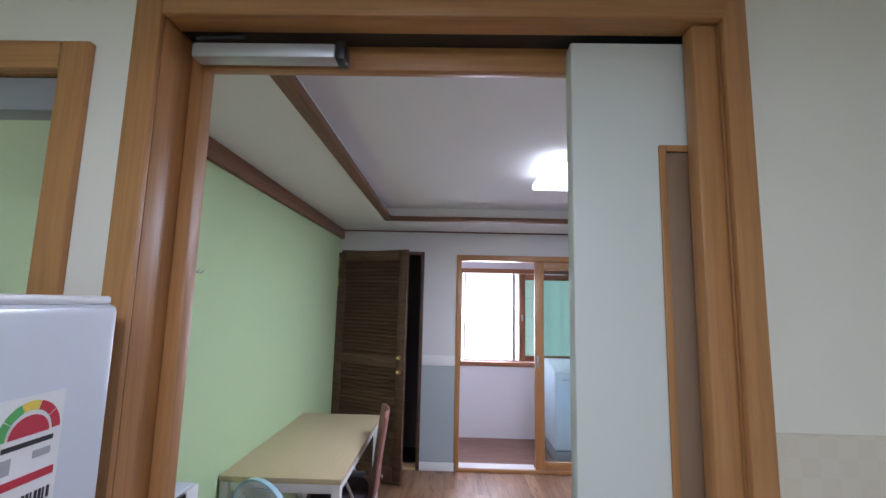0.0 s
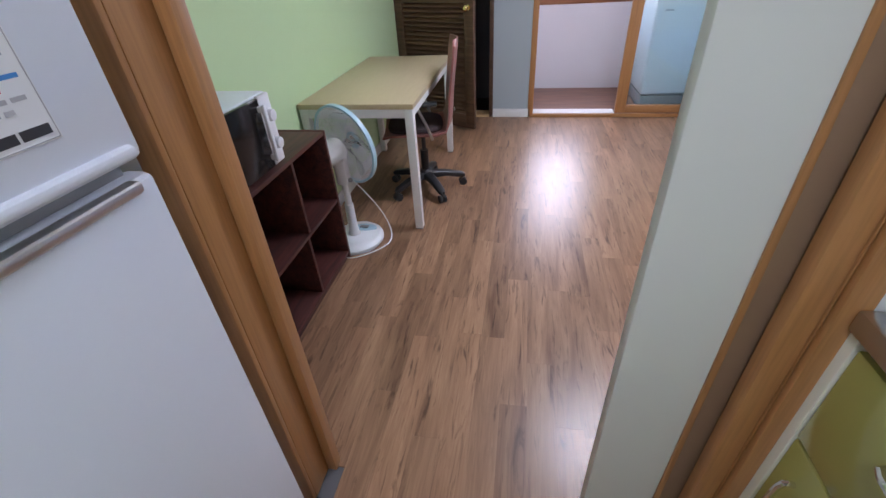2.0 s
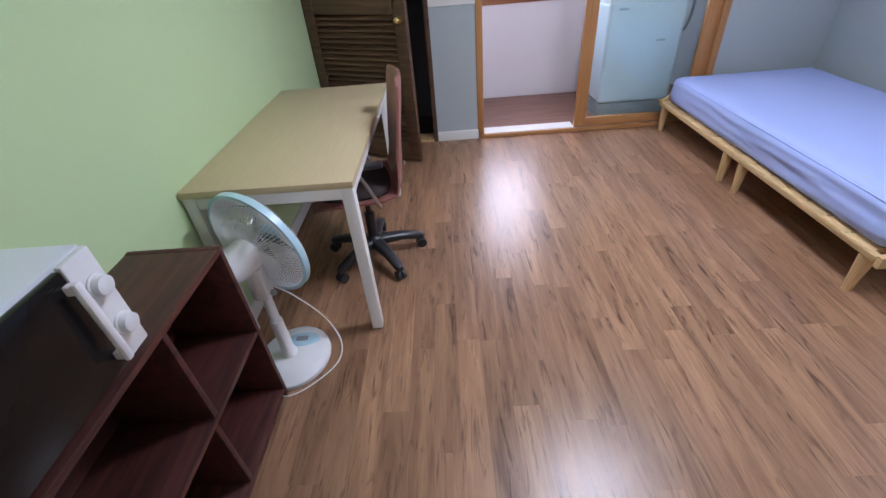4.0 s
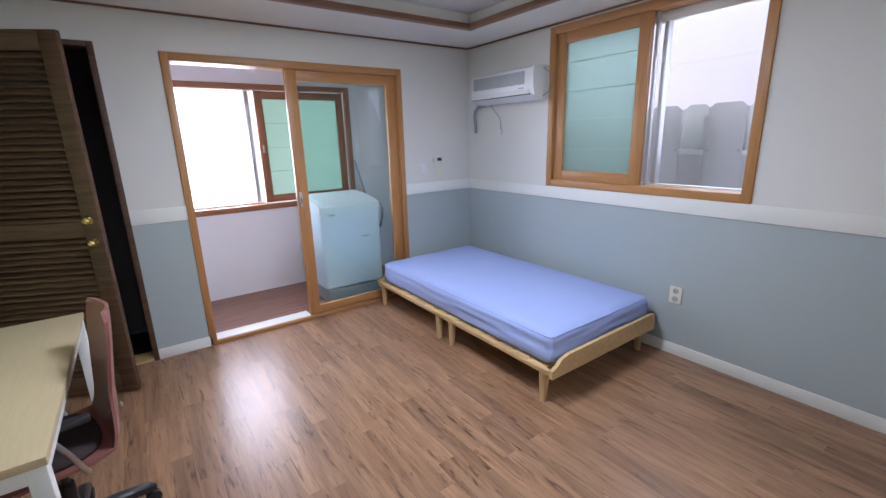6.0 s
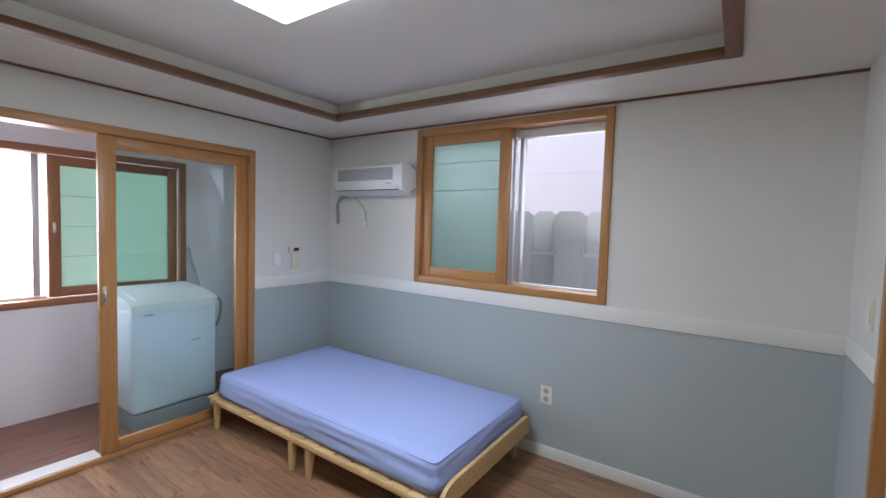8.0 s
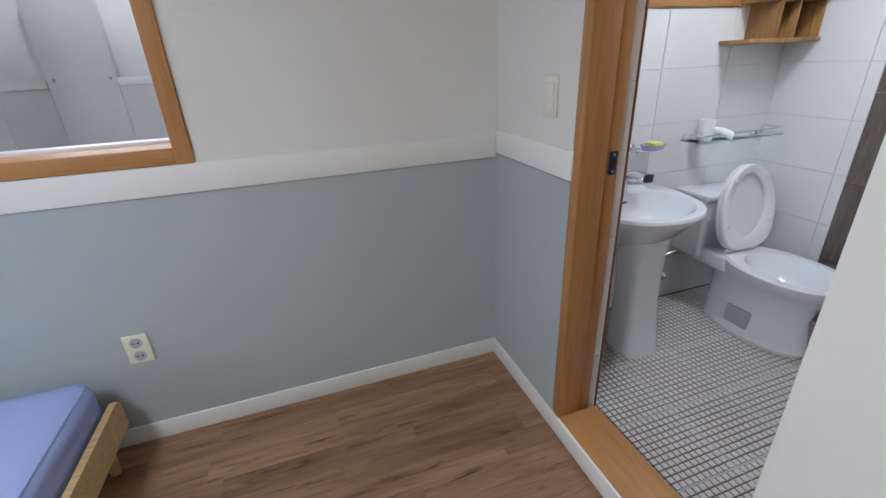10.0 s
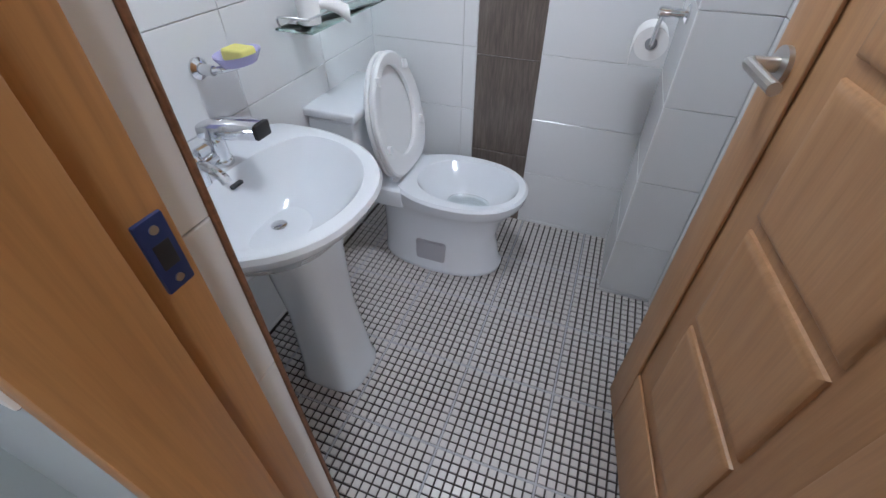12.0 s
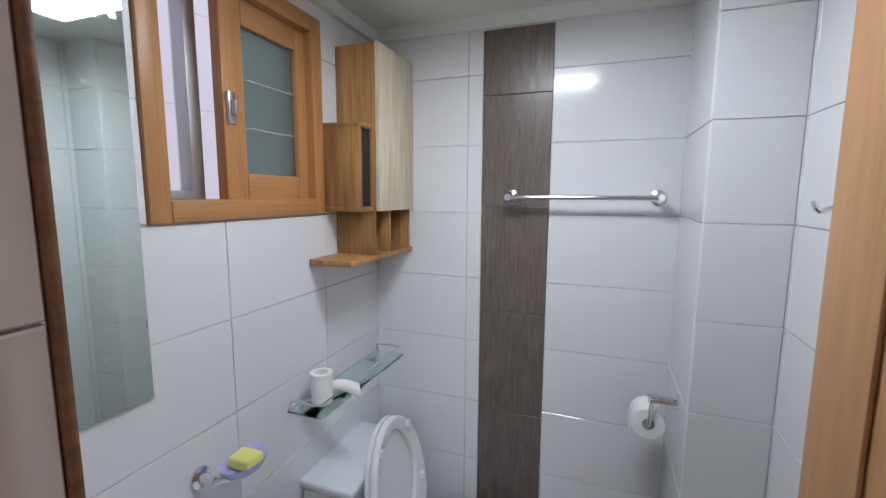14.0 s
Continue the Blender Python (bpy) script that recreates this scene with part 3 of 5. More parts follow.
# automatic closer under the head
cl = thing("door_closer", (-0.66, 0.95, 2.08), "grey metal door closer under the door head", "door closer")
part("body", one(-0.652, -0.372, 0.93, 0.965, 2.088, 2.118, 0.005), "aluminium", cl)
part("end_cap", one(-0.372, -0.352, 0.928, 0.967, 2.084, 2.122, 0.004), "black_plastic", cl)
part("arm", rod((-0.655, 0.952, 2.138), (-0.56, 0.952, 2.143), 0.006), "black_plastic", cl)

# opening beside the fridge
pw = opening("window_3", "internal opening with brown wooden frame", "window")
frame_bars(pw, "casing", -1.27, -0.811, 1.0, 2.09, 0.054, lambda a, b2, c, d: one(a, b2, KY - 0.014, KY + 0.004, c, d, 0.004))
part("lining", boxes((-0.871, -0.865, KY, YP, 1.05, 2.04), (-1.25, -0.871, KY, YP, 2.034, 2.04), bev=0.001), "orange_wood", pw)
part("blind_box", one(-1.24, -0.875, KY + 0.01, KY + 0.06, 1.965, 2.03, 0.004), "grey_plastic", pw, "grey roller blind box")

# balcony sliding door
bd = opening("window_1", "balcony door frame of orange-brown wood", "door frame")
bx = lambda a, b2, c, d: one(a, b2, YN - 0.014, YN + 0.15, c, d, 0.004)
part("frame", bx(-0.085, -0.035, 0, 2.125), "orange_wood", bd)
part("frame", bx(1.70, 1.75, 0, 2.125), "orange_wood", bd)
part("frame", bx(-0.035, 1.70, 2.07, 2.125), "orange_wood_flat", bd)
part("threshold", one(-0.035, 1.70, YN - 0.012, YN + 0.012, 0, 0.03, 0.003), "orange_wood_flat", bd)
part("track", one(-0.035, 0.72, YN + 0.012, YN + 0.14, 0.0, 0.034, 0.002), "white_metal", bd, "white aluminium sliding track")
ds = opening("door_2", "glazed sliding door of orange-brown wood, half open", "sliding door")
y0, y1 = YN + 0.02, YN + 0.058
part("stile", one(0.722, 0.815, y0, y1, 0.03, 2.07, 0.004), "orange_wood", ds)
part("stile", one(1.605, 1.70, y0, y1, 0.03, 2.07, 0.004), "orange_wood", ds)
part("rail", one(0.815, 1.605, y0, y1, 1.985, 2.07, 0.004), "orange_wood_flat", ds)
part("rail", one(0.815, 1.605, y0, y1, 0.03, 0.10, 0.004), "orange_wood_flat", ds)
pane = part("pane", one(0.812, 1.608, y0 + 0.016, y0 + 0.021, 0.095, 1.99, 0), "clear_glass", ds, "clear glass pane")
pane.visible_shadow = False
lk = part("lock", one(0.735, 0.757, y0 - 0.012, y0, 1.0, 1.12, 0.003), "brushed_steel", ds, "steel pull with latch")
part("latch", one(0.742, 0.752, y0 - 0.026, y0 - 0.012, 1.03, 1.085, 0.003), "chrome", lk)

# balcony window
bw = opening("window_2", "balcony window of red-brown wood, one sash pushed aside", "window")
frame_bars(bw, "frame", AW[0] - 0.03, AW[1] + 0.03, AW[2] - 0.03, AW[3] + 0.02, 0.055, lambda a, b2, c, d: one(a, b2, BAY - 0.012, BAY + 0.12, c, d, 0.004), "backlit_red_wood", "backlit_red_wood_flat")
frame_bars(bw, "sash", 0.74, 1.66, 0.915, 2.02, 0.075, lambda a, b2, c, d: one(a, b2, BAY + 0.02, BAY + 0.06, c, d, 0.004), "backlit_red_wood", "backlit_red_wood_flat")
g = part("pane", one(0.812, 1.588, BAY + 0.036, BAY + 0.042, 0.988, 1.948, 0.001), "frosted_deep_green", bw, "frosted green glass")
g.visible_shadow = False
for k in (1, 2, 3):
    part("etched_line", one(0.814, 1.586, BAY + 0.033, BAY + 0.036, 0.988 + k * 0.24, 0.993 + k * 0.24, 0.0005), "sage_print", g)
wl = part("latch", one(0.765, 0.785, BAY + 0.008, BAY + 0.02, 1.42, 1.50, 0.003), "brushed_steel", bw, "steel sash latch")
part("catch", one(0.77, 0.78, BAY - 0.004, BAY + 0.008, 1.445, 1.475, 0.002), "brushed_steel", wl)
part("outer_track", boxes((0.035, 0.74, BAY + 0.08, BAY + 0.12, 0.905, 0.925), (0.035, 0.055, BAY + 0.08, BAY + 0.12, 0.925, 2.02), bev=0.002), "white_metal", bw)
part("outer_sash", boxes((0.66, 0.70, BAY + 0.085, BAY + 0.11, 0.925, 2.02), bev=0.002), "aluminium", bw)

# room window
rw = opening("window_4", "large sliding window with orange-brown wooden frame", "window")
ex = lambda a, b2, c, d: one(XE - 0.014, XE + 0.12, a, b2, c, d, 0.004)
frame_bars(rw, "frame", WY0, WY1, WZ0, WZ1, 0.055, ex, "orange_wood", "orange_wood_y")
frame_bars(rw, "sash", 2.705, 3.475, 1.15, 2.29, 0.085, lambda a, b2, c, d: one(XE + 0.012, XE + 0.048, a, b2, c, d, 0.004), "orange_wood", "orange_wood_y")
g = part("pane", one(XE + 0.028, XE + 0.034, 2.786, 3.395, 1.232, 2.21, 0.001), "frosted_green", rw, "frosted green glass pane")
g.visible_shadow = False
# pale strips paint in bright reflections across the frosted pane
for z, w in ((2.06, 0.007), (1.844, 0.010), (1.632, 0.003), (1.405, 0.003)):
    ln = part("etched_line", one(XE + 0.0255, XE + 0.028, 2.788, 3.393, z, z + w, 0.0005), "frosted_line", g)
    ln.visible_shadow = False
part("outer_frame", boxes((XE + 0.125, XE + 0.18, 2.65, 2.68, 1.12, 2.32), (XE + 0.125, XE + 0.18, 2.0, 2.04, 1.12, 2.32), bev=0.002), "aluminium", rw, "aluminium outer frame")
part("outer_frame", boxes((XE + 0.122, XE + 0.18, 2.04, 3.5, 1.12, 1.165), (XE + 0.122, XE + 0.18, 2.04, 3.5, 2.225, 2.32), bev=0.002), "white_metal", rw, "white outer sill track")
part("sash_edge", one(XE + 0.052, XE + 0.075, 2.675, 2.70, 1.155, 2.285, 0.003), "aluminium", rw)

# bathroom door frame and door
bf = opening("door_frame_2", "orange-brown wooden bathroom door frame with raised sill", "door frame")
part("jamb", boxes((1.957, 1.999, 0.778, YB + 0.006, 0.0, 2.09), (1.970, 1.999, 0.724, 0.778, 0.0, 2.09), bev=0.003), "orange_wood", bf)
part("jamb", boxes((1.226, 1.268, 0.745, YB + 0.006, 0.0, 2.09), (1.226, 1.253, 0.70, 0.745, 0.0, 2.09), bev=0.003), "orange_wood", bf)
part("casing", boxes((1.211, 1.226, YB, YB + 0.008, 0.075, 2.13), bev=0.003), "orange_wood", bf)
part("head", boxes((1.211, 1.999, YB - 0.004, YB + 0.0075, 2.05, 2.13), (1.268, 1.957, 0.70, YB - 0.004, 2.05, 2.09), bev=0.003), "orange_wood_flat", bf)
part("sill", one(1.268, 1.957, 0.70, YB + 0.004, 0.0, 0.085, 0.006), "orange_wood_flat", bf)
st = part("strike_plate", one(1.966, 1.9715, 0.732, 0.760, 1.030, 1.104, 0.002), "blue_steel", bf, "dark blue steel strike plate")
part("latch_hole", one(1.9655, 1.967, 0.738, 0.754, 1.054, 1.080, 0.0005), "black_plastic", st)
part("screw", rod((1.967, 0.746, 1.093), (1.9645, 0.746, 1.093), 0.004), "brushed_steel", st)
part("screw", rod((1.967, 0.746, 1.041), (1.9645, 0.746, 1.041), 0.004), "brushed_steel", st)

dm = Matrix.Translation((1.262, 0.70, 0.05)) @ Matrix.Rotation(radians(-90 + 8.5), 4, "Z")
bdr = thing("door_3", (0, 0, 0), "orange-brown panelled wooden bathroom door, standing open", "door", m=dm)
bdr["kind"] = "structure"
DW, DH, DT = 0.688, 1.98, 0.036
part("leaf", one(0, DW, 0, DT, 0, DH, 0.003), "door_wood", bdr)


def raised(x0, x1, z0, z1):
    bm = bmesh.new()
    prof = [(0.0, 0.0), (0.002, 0.005), (0.009, 0.0095), (0.018, 0.0105), (0.03, 0.0095)]
    rows = []
    for d, h in prof:
        rows.append([(x0 + d, DT + h, z0 + d), (x1 - d, DT + h, z0 + d), (x1 - d, DT + h, z1 - d), (x0 + d, DT + h, z1 - d)])
    return loft([[Vector(p) for p in r] for r in rows], cap0=False)


for x0, x1, z0, z1 in ((0.205, 0.495, 0.305, 0.562), (0.205, 0.495, 0.586, 0.814), (0.205, 0.495, 0.838, 1.062), (0.205, 0.495, 1.086, 1.78)):
    part("panel", raised(x0, x1, z0, z1), "door_wood", bdr)
for x0, x1 in ((0.001, 0.125), (0.575, DW - 0.001)):
    part("stile", one(x0, x1, DT, DT + 0.009, 0.002, DH - 0.002, 0.004), "door_wood", bdr)
for z0, z1 in ((0.002, 0.255), (1.86, DH - 0.002)):
    part("rail", one(0.126, 0.574, DT, DT + 0.0085, z0, z1, 0.004), "door_wood", bdr)
hd = part("handle", join(lathe((DW - 0.052, DT + 0.009, 1.03), Y, [(0.029, 0), (0.029, 0.008), (0.012, 0.010), (0.012, 0.045)], 24), tube([(DW - 0.052, DT + 0.009 + 0.045, 1.03), (DW - 0.062, DT + 0.009 + 0.05, 1.03), (DW - 0.164, DT + 0.009 + 0.05, 1.03)], 0.010, 12, 3)), "brushed_steel", bdr, "brushed steel lever handle")
part("latch_edge", one(DW - 0.0005, DW + 0.002, 0.006, 0.03, 0.9, 1.08, 0.0005), "brushed_steel", bdr)

# louvre door of the closet
lm = Matrix.Translation((-1.285, 4.566, 0.02)) @ Matrix.Rotation(radians(-27.0), 4, "Z")
ld = thing("door_4", (0, 0, 0), "dark brown wooden louvre door, half open", "door", m=lm)
ld["kind"] = "structure"
LW, LH, LT = 0.835, 2.10, 0.035
part("stile", one(0, 0.09, -LT, 0, 0, LH, 0.004), "walnut_door", ld)
part("stile", one(LW - 0.09, LW, -LT, 0, 0, LH, 0.004), "walnut_door", ld)
for z0, z1 in ((0, 0.12), (1.0, 1.09), (LH - 0.10, LH)):
    part("rail", one(0.09, LW - 0.09, -LT, 0, z0, z1, 0.004), "walnut_door", ld)
for z0, z1 in ((0.12, 1.0), (1.09, LH - 0.10)):
    k = int((z1 - z0) / 0.036)
    for i in range(k):
        zz = z0 + (i + 0.5) * (z1 - z0) / k
        sl = one(0.088, LW - 0.088, -0.019, 0.019, -0.004, 0.004, 0.0015, 1)
        bmesh.ops.rotate(sl, verts=sl.verts, cent=(0, 0, 0), matrix=Matrix.Rotation(radians(48), 3, "X"))
        bmesh.ops.translate(sl, verts=sl.verts, vec=(0, -LT / 2, zz))
        part("slat", sl, "walnut_door", ld)
# dark sheet behind the slats stands for the shade between them
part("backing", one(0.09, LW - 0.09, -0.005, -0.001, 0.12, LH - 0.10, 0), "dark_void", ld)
for zz in (0.97, 1.10):
    part("knob", lathe((LW - 0.045, -LT, zz), -Y, [(0.02, 0), (0.02, 0.004), (0.008, 0.006), (0.008, 0.025), (0.02, 0.035), (0.022, 0.045), (0.012, 0.055)], 16), "brass", ld, "brass knob")
for zz in (0.3, 1.75, 1.95):
    part("hinge", one(-0.004, 0.02, -LT - 0.004, -LT + 0.002, zz, zz + 0.09, 0.002), "brass", ld, "brass hinge")
lf = opening("door_frame_3", "dark brown wooden closet door frame", "door frame")
part("jamb", one(XW, XW + 0.018, YN - 0.016, YN + 0.14, 0, 2.15, 0.003), "white_trim", lf, "pale side strip")
part("jamb", one(XW + 0.018, XW + 0.04, YN - 0.022, YN + 0.14, 0, 2.15, 0.003), "walnut_door", lf)
part("jamb", one(-0.455, -0.42, YN - 0.016, YN + 0.14, 0, 2.15, 0.003), "walnut_door", lf)
part("head", one(XW + 0.04, -0.455, YN - 0.016, YN + 0.14, 2.12, 2.15, 0.003), "walnut_door", lf)
part("sill", one(XW + 0.04, -0.455, YN - 0.010, YN + 0.14, 0.0, 0.022, 0.003), "pine", lf, "worn pale sill")

# ---- things in the room ----
lamp = thing("ceiling_light", (0.615, 2.69, 2.47), "square white ceiling light, switched on", "ceiling light")
part("base", one(0.45, 0.78, 2.53, 2.86, 2.415, 2.47, 0.006), "white_plastic", lamp)
part("diffuser", one(0.38, 0.85, 2.465, 2.92, 2.372, 2.415, 0.012), "lamp_diffuser", lamp, "glowing white diffuser")

# bed: two joined slatted frames
bed = thing("bed", (1.9, 3.5, 0), "low pine bed frame with slats and tapered legs", "bed")
for x in (1.385, 2.40):
    for y in (2.515, 3.41, 3.575, 4.475):
        sx = 1 if x < 2 else -1
        part("leg", loft([ring((x + 0.005 * sx, y, 0), X, Y, 0.016, 0.016, 16, 3), ring((x + 0.012 * sx, y, 0.19), X, Y, 0.029, 0.029, 16, 3)]), "pine_z", bed)
for x0, x1 in ((1.365, 1.40), (2.39, 2.425)):
    part("side_rail", one(x0, x1, 2.46, 3.49, 0.192, 0.2235, 0.006), "pine", bed)
    part("side_rail", one(x0, x1, 3.494, 4.53, 0.192, 0.2235, 0.006), "pine", bed)
for y0 in (2.44, 4.51):
    prof = [(1.36, 0.185), (2.43, 0.185), (2.43, 0.28), (2.42, 0.30), (2.395, 0.306), (1.50, 0.300), (1.44, 0.285), (1.40, 0.25), (1.36, 0.235)]
    part("end_board", loft([[Vector((px, y0 - 0.012, pz)) for px, pz in prof], [Vector((px, y0 + 0.012, pz)) for px, pz in prof]]), "pine", bed)
for i in range(15):
    y = 2.50 + i * 0.139
    part("slat", one(1.368, 2.422, y, y + 0.127, 0.210, 0.2262, 0.004), "pine", bed)
part("bolt", rod((1.62, 2.4265, 0.255), (1.62, 2.424, 0.255), 0.008), "brushed_steel", bed)
part("bolt", rod((1.90, 2.4265, 0.255), (1.90, 2.424, 0.255), 0.008), "brushed_steel", bed)

bm = bmesh.new()
bmesh.ops.create_cube(bm, size=1.0)
bmesh.ops.subdivide_edges(bm, edges=bm.edges[:], cuts=40, use_grid_fill=True)
mx0, mx1, my0, my1, mz0, mz1 = 1.388, 2.43, 2.468, 4.47, 0.226, 0.422
for v in bm.verts:
    p = v.co
    h = Vector(((mx1 - mx0) / 2, (my1 - my0) / 2, (mz1 - mz0) / 2))
    q = Vector((p.x * 2 * h.x, p.y * 2 * h.y, p.z * 2 * h.z))
    r = 0.055
    inner = Vector([max(-hh + r, min(hh - r, c)) for c, hh in zip(q, h)])
    d = q - inner
    if d.length > 1e-6:
        q = inner + d.normalized() * min(r, d.length) if d.length > r else q
    world_p = q + Vector(((mx0 + mx1) / 2, (my0 + my1) / 2, (mz0 + mz1) / 2))
    top = p.z > 0.49
    if top:
        world_p.z += 0.006 * (1 - (2 * p.x) ** 4) * (1 - (2 * p.y) ** 6) + 0.002 * noise.noise(world_p * 6)
    else:
        s = noise.noise(Vector((world_p.x * 2.5, world_p.y * 2.5, world_p.z * 26)))
        world_p += Vector((math.copysign(1, p.x) if abs(p.x) > 0.49 else 0, math.copysign(1, p.y) if abs(p.y) > 0.49 else 0, 0)) * (0.010 * s - 0.006 * abs(p.z))
    v.co = world_p
mt = thing("mattress", (1.9, 3.48, 0.226), "mattress in a periwinkle blue fitted sheet on the bed", "mattress")
part("cover", bm, "sheet_fabric", mt)
seam_pts = []
for cx2, cy2, a0 in ((mx1 - 0.05, my1 - 0.05, 0), (mx0 + 0.05, my1 - 0.05, 90), (mx0 + 0.05, my0 + 0.05, 180), (mx1 - 0.05, my0 + 0.05, 270)):
    for k in range(5):
        ang = radians(a0 + k * 22.5)
        seam_pts.append((cx2 + 0.034 * math.cos(ang), cy2 + 0.034 * math.sin(ang), mz1 - 0.0155))
part("piping", tube(seam_pts + seam_pts[:1], 0.0035, 6, 0), "sheet_fabric", mt)
solo("sheet_tag", one(1.445, 1.47, 2.755, 2.768, 0.4225, 0.4255, 0.0005), "grey_print", "small dark mark on the blue bed sheet", "tag")

# desk
desk = thing("desk", (-0.99, 3.06, 0), "desk with beech laminate top and white metal legs", "desk")
part("tabletop", one(-1.295, -0.672, 2.435, 3.69, 0.708, 0.735, 0.003), "beech_top", desk, "pale beech laminate top")
for x in (-1.29, -0.722):
    for y in (2.44, 3.64):
        part("leg", one(x, x + 0.045, y, y + 0.045, 0.008, 0.708, 0.003), "white_metal", desk)
        part("foot", one(x + 0.004, x + 0.041, y + 0.004, y + 0.041, 0.0, 0.008, 0.001), "grey_plastic", desk)
for y in (2.445, 3.645):
    part("beam", one(-1.245, -0.722, y, y + 0.035, 0.66, 0.707, 0.003), "white_metal", desk)
for x in (-1.285, -0.717):
    part("beam", one(x, x + 0.035, 2.485, 3.64, 0.66, 0.707, 0.003), "white_metal", desk)

# swivel chair
CX, CY = 0.0, 0.0
chair = thing("office_chair", (0, 0, 0), "swivel chair with red-brown shell, dark seat pad and black castor base", "chair", m=Matrix.Translation((-0.765, 2.995, 0)) @ Matrix.Rotation(radians(12), 4, "Z"))
part("hub", lathe((CX, CY, 0.07), Z, [(0.035, 0), (0.045, 0.01), (0.045, 0.06), (0.03, 0.075)], 20), "black_plastic", chair)
for k in range(5):
    a = radians(5 + 72 * k)
    d, s = Vector((math.cos(a), math.sin(a), 0)), Vector((-math.sin(a), math.cos(a), 0))
    c = Vector((CX, CY, 0))
    part("arm", loft([ring(c + d * 0.03 + Z * 0.105, s, Z, 0.034, 0.028, 12, 3), ring(c + d * 0.14 + Z * 0.10, s, Z, 0.028, 0.022, 12, 3), ring(c + d * 0.25 + Z * 0.075, s, Z, 0.024, 0.019, 12, 3), ring(c + d * 0.27 + Z * 0.07, s, Z, 0.012, 0.01, 12, 3)]), "black_plastic", chair)
    cw = part("castor", join(rod(c + d * 0.255 + Z * 0.026 + s * 0.006, c + d * 0.255 + Z * 0.026 + s * 0.022, 0.026, 20), rod(c + d * 0.255 + Z * 0.026 - s * 0.022, c + d * 0.255 + Z * 0.026 - s * 0.006, 0.026, 20), rod(c + d * 0.255 + Z * 0.03, c + d * 0.255 + Z * 0.075, 0.007, 10)), "black_plastic", chair)
part("gas_lift", join(rod((CX, CY, 0.13), (CX, CY, 0.28), 0.026, 18), rod((CX, CY, 0.28), (CX, CY, 0.40), 0.014, 14)), "black_plastic", chair)
part("mechanism", one(CX - 0.11, CX + 0.09, CY - 0.06, CY + 0.06, 0.385, 0.425, 0.008), "black_plastic", chair)
prof = [(-0.24, 0.425, 0.19), (-0.18, 0.445, 0.215), (-0.05, 0.44, 0.22), (0.08, 0.435, 0.215), (0.15, 0.45, 0.205), (0.185, 0.49, 0.19), (0.195, 0.56, 0.17), (0.20, 0.64, 0.155), (0.212, 0.74, 0.17), (0.225, 0.84, 0.185), (0.235, 0.92, 0.17), (0.238, 0.945, 0.12)]
rows = []
for i, (px, pz, wd) in enumerate(prof):
    nxt, prv = prof[min(i + 1, len(prof) - 1)], prof[max(i - 1, 0)]
    t = Vector((nxt[0] - prv[0], 0, nxt[1] - prv[1])).normalized()
    nn = Vector((-t.z, 0, t.x))
    bend = 0.03 if px > 0.17 else 0.012
    pts = []
    for j in range(13):
        u = j / 6 - 1
        pts.append(Vector((CX + px, CY + u * wd, pz)) + nn * bend * u * u)
    rows.append(pts + [p - nn * 0.011 for p in pts[::-1]])
part("shell", loft(rows), "chair_shell", chair, "glossy red-brown moulded shell")
part("seat_pad", loft([ring((CX - 0.04, CY, 0.447 + h), X, Y, 0.175 * k, 0.185 * k, 28, 3.2) for h, k in ((0, 0.98), (0.012, 1.0), (0.024, 0.97), (0.03, 0.9))]), "chair_pad", chair, "dark fabric seat pad")
for sgn in (-1, 1):
    am = part("armrest", tube([(CX + 0.05, CY + sgn * 0.14, 0.425), (CX + 0.06, CY + sgn * 0.235, 0.43), (CX + 0.03, CY + sgn * 0.25, 0.52), (CX - 0.02, CY + sgn * 0.25, 0.63)], 0.009, 10, 5), "brushed_steel", chair, "bent steel arm")
    part("pad", one(CX - 0.12, CX + 0.10, CY + sgn * 0.25 - 0.022, CY + sgn * 0.25 + 0.022, 0.628, 0.652, 0.009), "black_plastic", am)
for yy in (-0.09, 0.09):
    part("screw_cap", lathe((CX + 0.205, CY + yy, 0.56), X, [(0.012, 0), (0.012, 0.004), (0.006, 0.007)], 12), "brushed_steel", chair)

# standing fan
FX, FY = -1.035, 2.30
fan = thing("electric_fan", (FX, FY, 0), "white standing fan with pale blue rim on the floor", "electric fan")
part("base", loft([ring((FX, FY, h), X, Y, 0.15 * k, 0.165 * k, 40) for h, k in ((0, 0.97), (0.008, 1.0), (0.022, 0.99), (0.04, 0.86), (0.05, 0.6))]), "white_plastic", fan)
part("foot_panel", loft([ring((FX + 0.03, FY + 0.06, h), X, Y, 0.07 * k, 0.04 * k, 24) for h, k in ((0.04, 1.0), (0.049, 1.0), (0.052, 0.9))]), "light_blue_plastic", fan, "pale blue control panel")
part("button", one(FX, FX + 0.05, FY + 0.05, FY + 0.075, 0.05, 0.057, 0.003), "grey_plastic", fan)
part("pole", loft([ring((FX - 0.01, FY - 0.01, h), X, Y, r, r, 20) for h, r in ((0.045, 0.034), (0.09, 0.026), (0.24, 0.024), (0.245, 0.019), (0.46, 0.019))]), "white_plastic", fan)
part("neck", one(FX - 0.045, FX + 0.02, FY - 0.04, FY + 0.02, 0.36, 0.505, 0.014), "white_plastic", fan)
part("knob", lathe((FX + 0.02, FY - 0.015, 0.385), X, [(0.012, 0), (0.012, 0.012), (0.008, 0.016)], 14), "grey_plastic", fan)
fn = Vector((0.45, 0.88, 0.10)).normalized()
fu = Vector((0, 0, 1)).cross(fn).normalized()
fv = fn.cross(fu)
fc = Vector((FX - 0.005, FY + 0.07, 0.545))
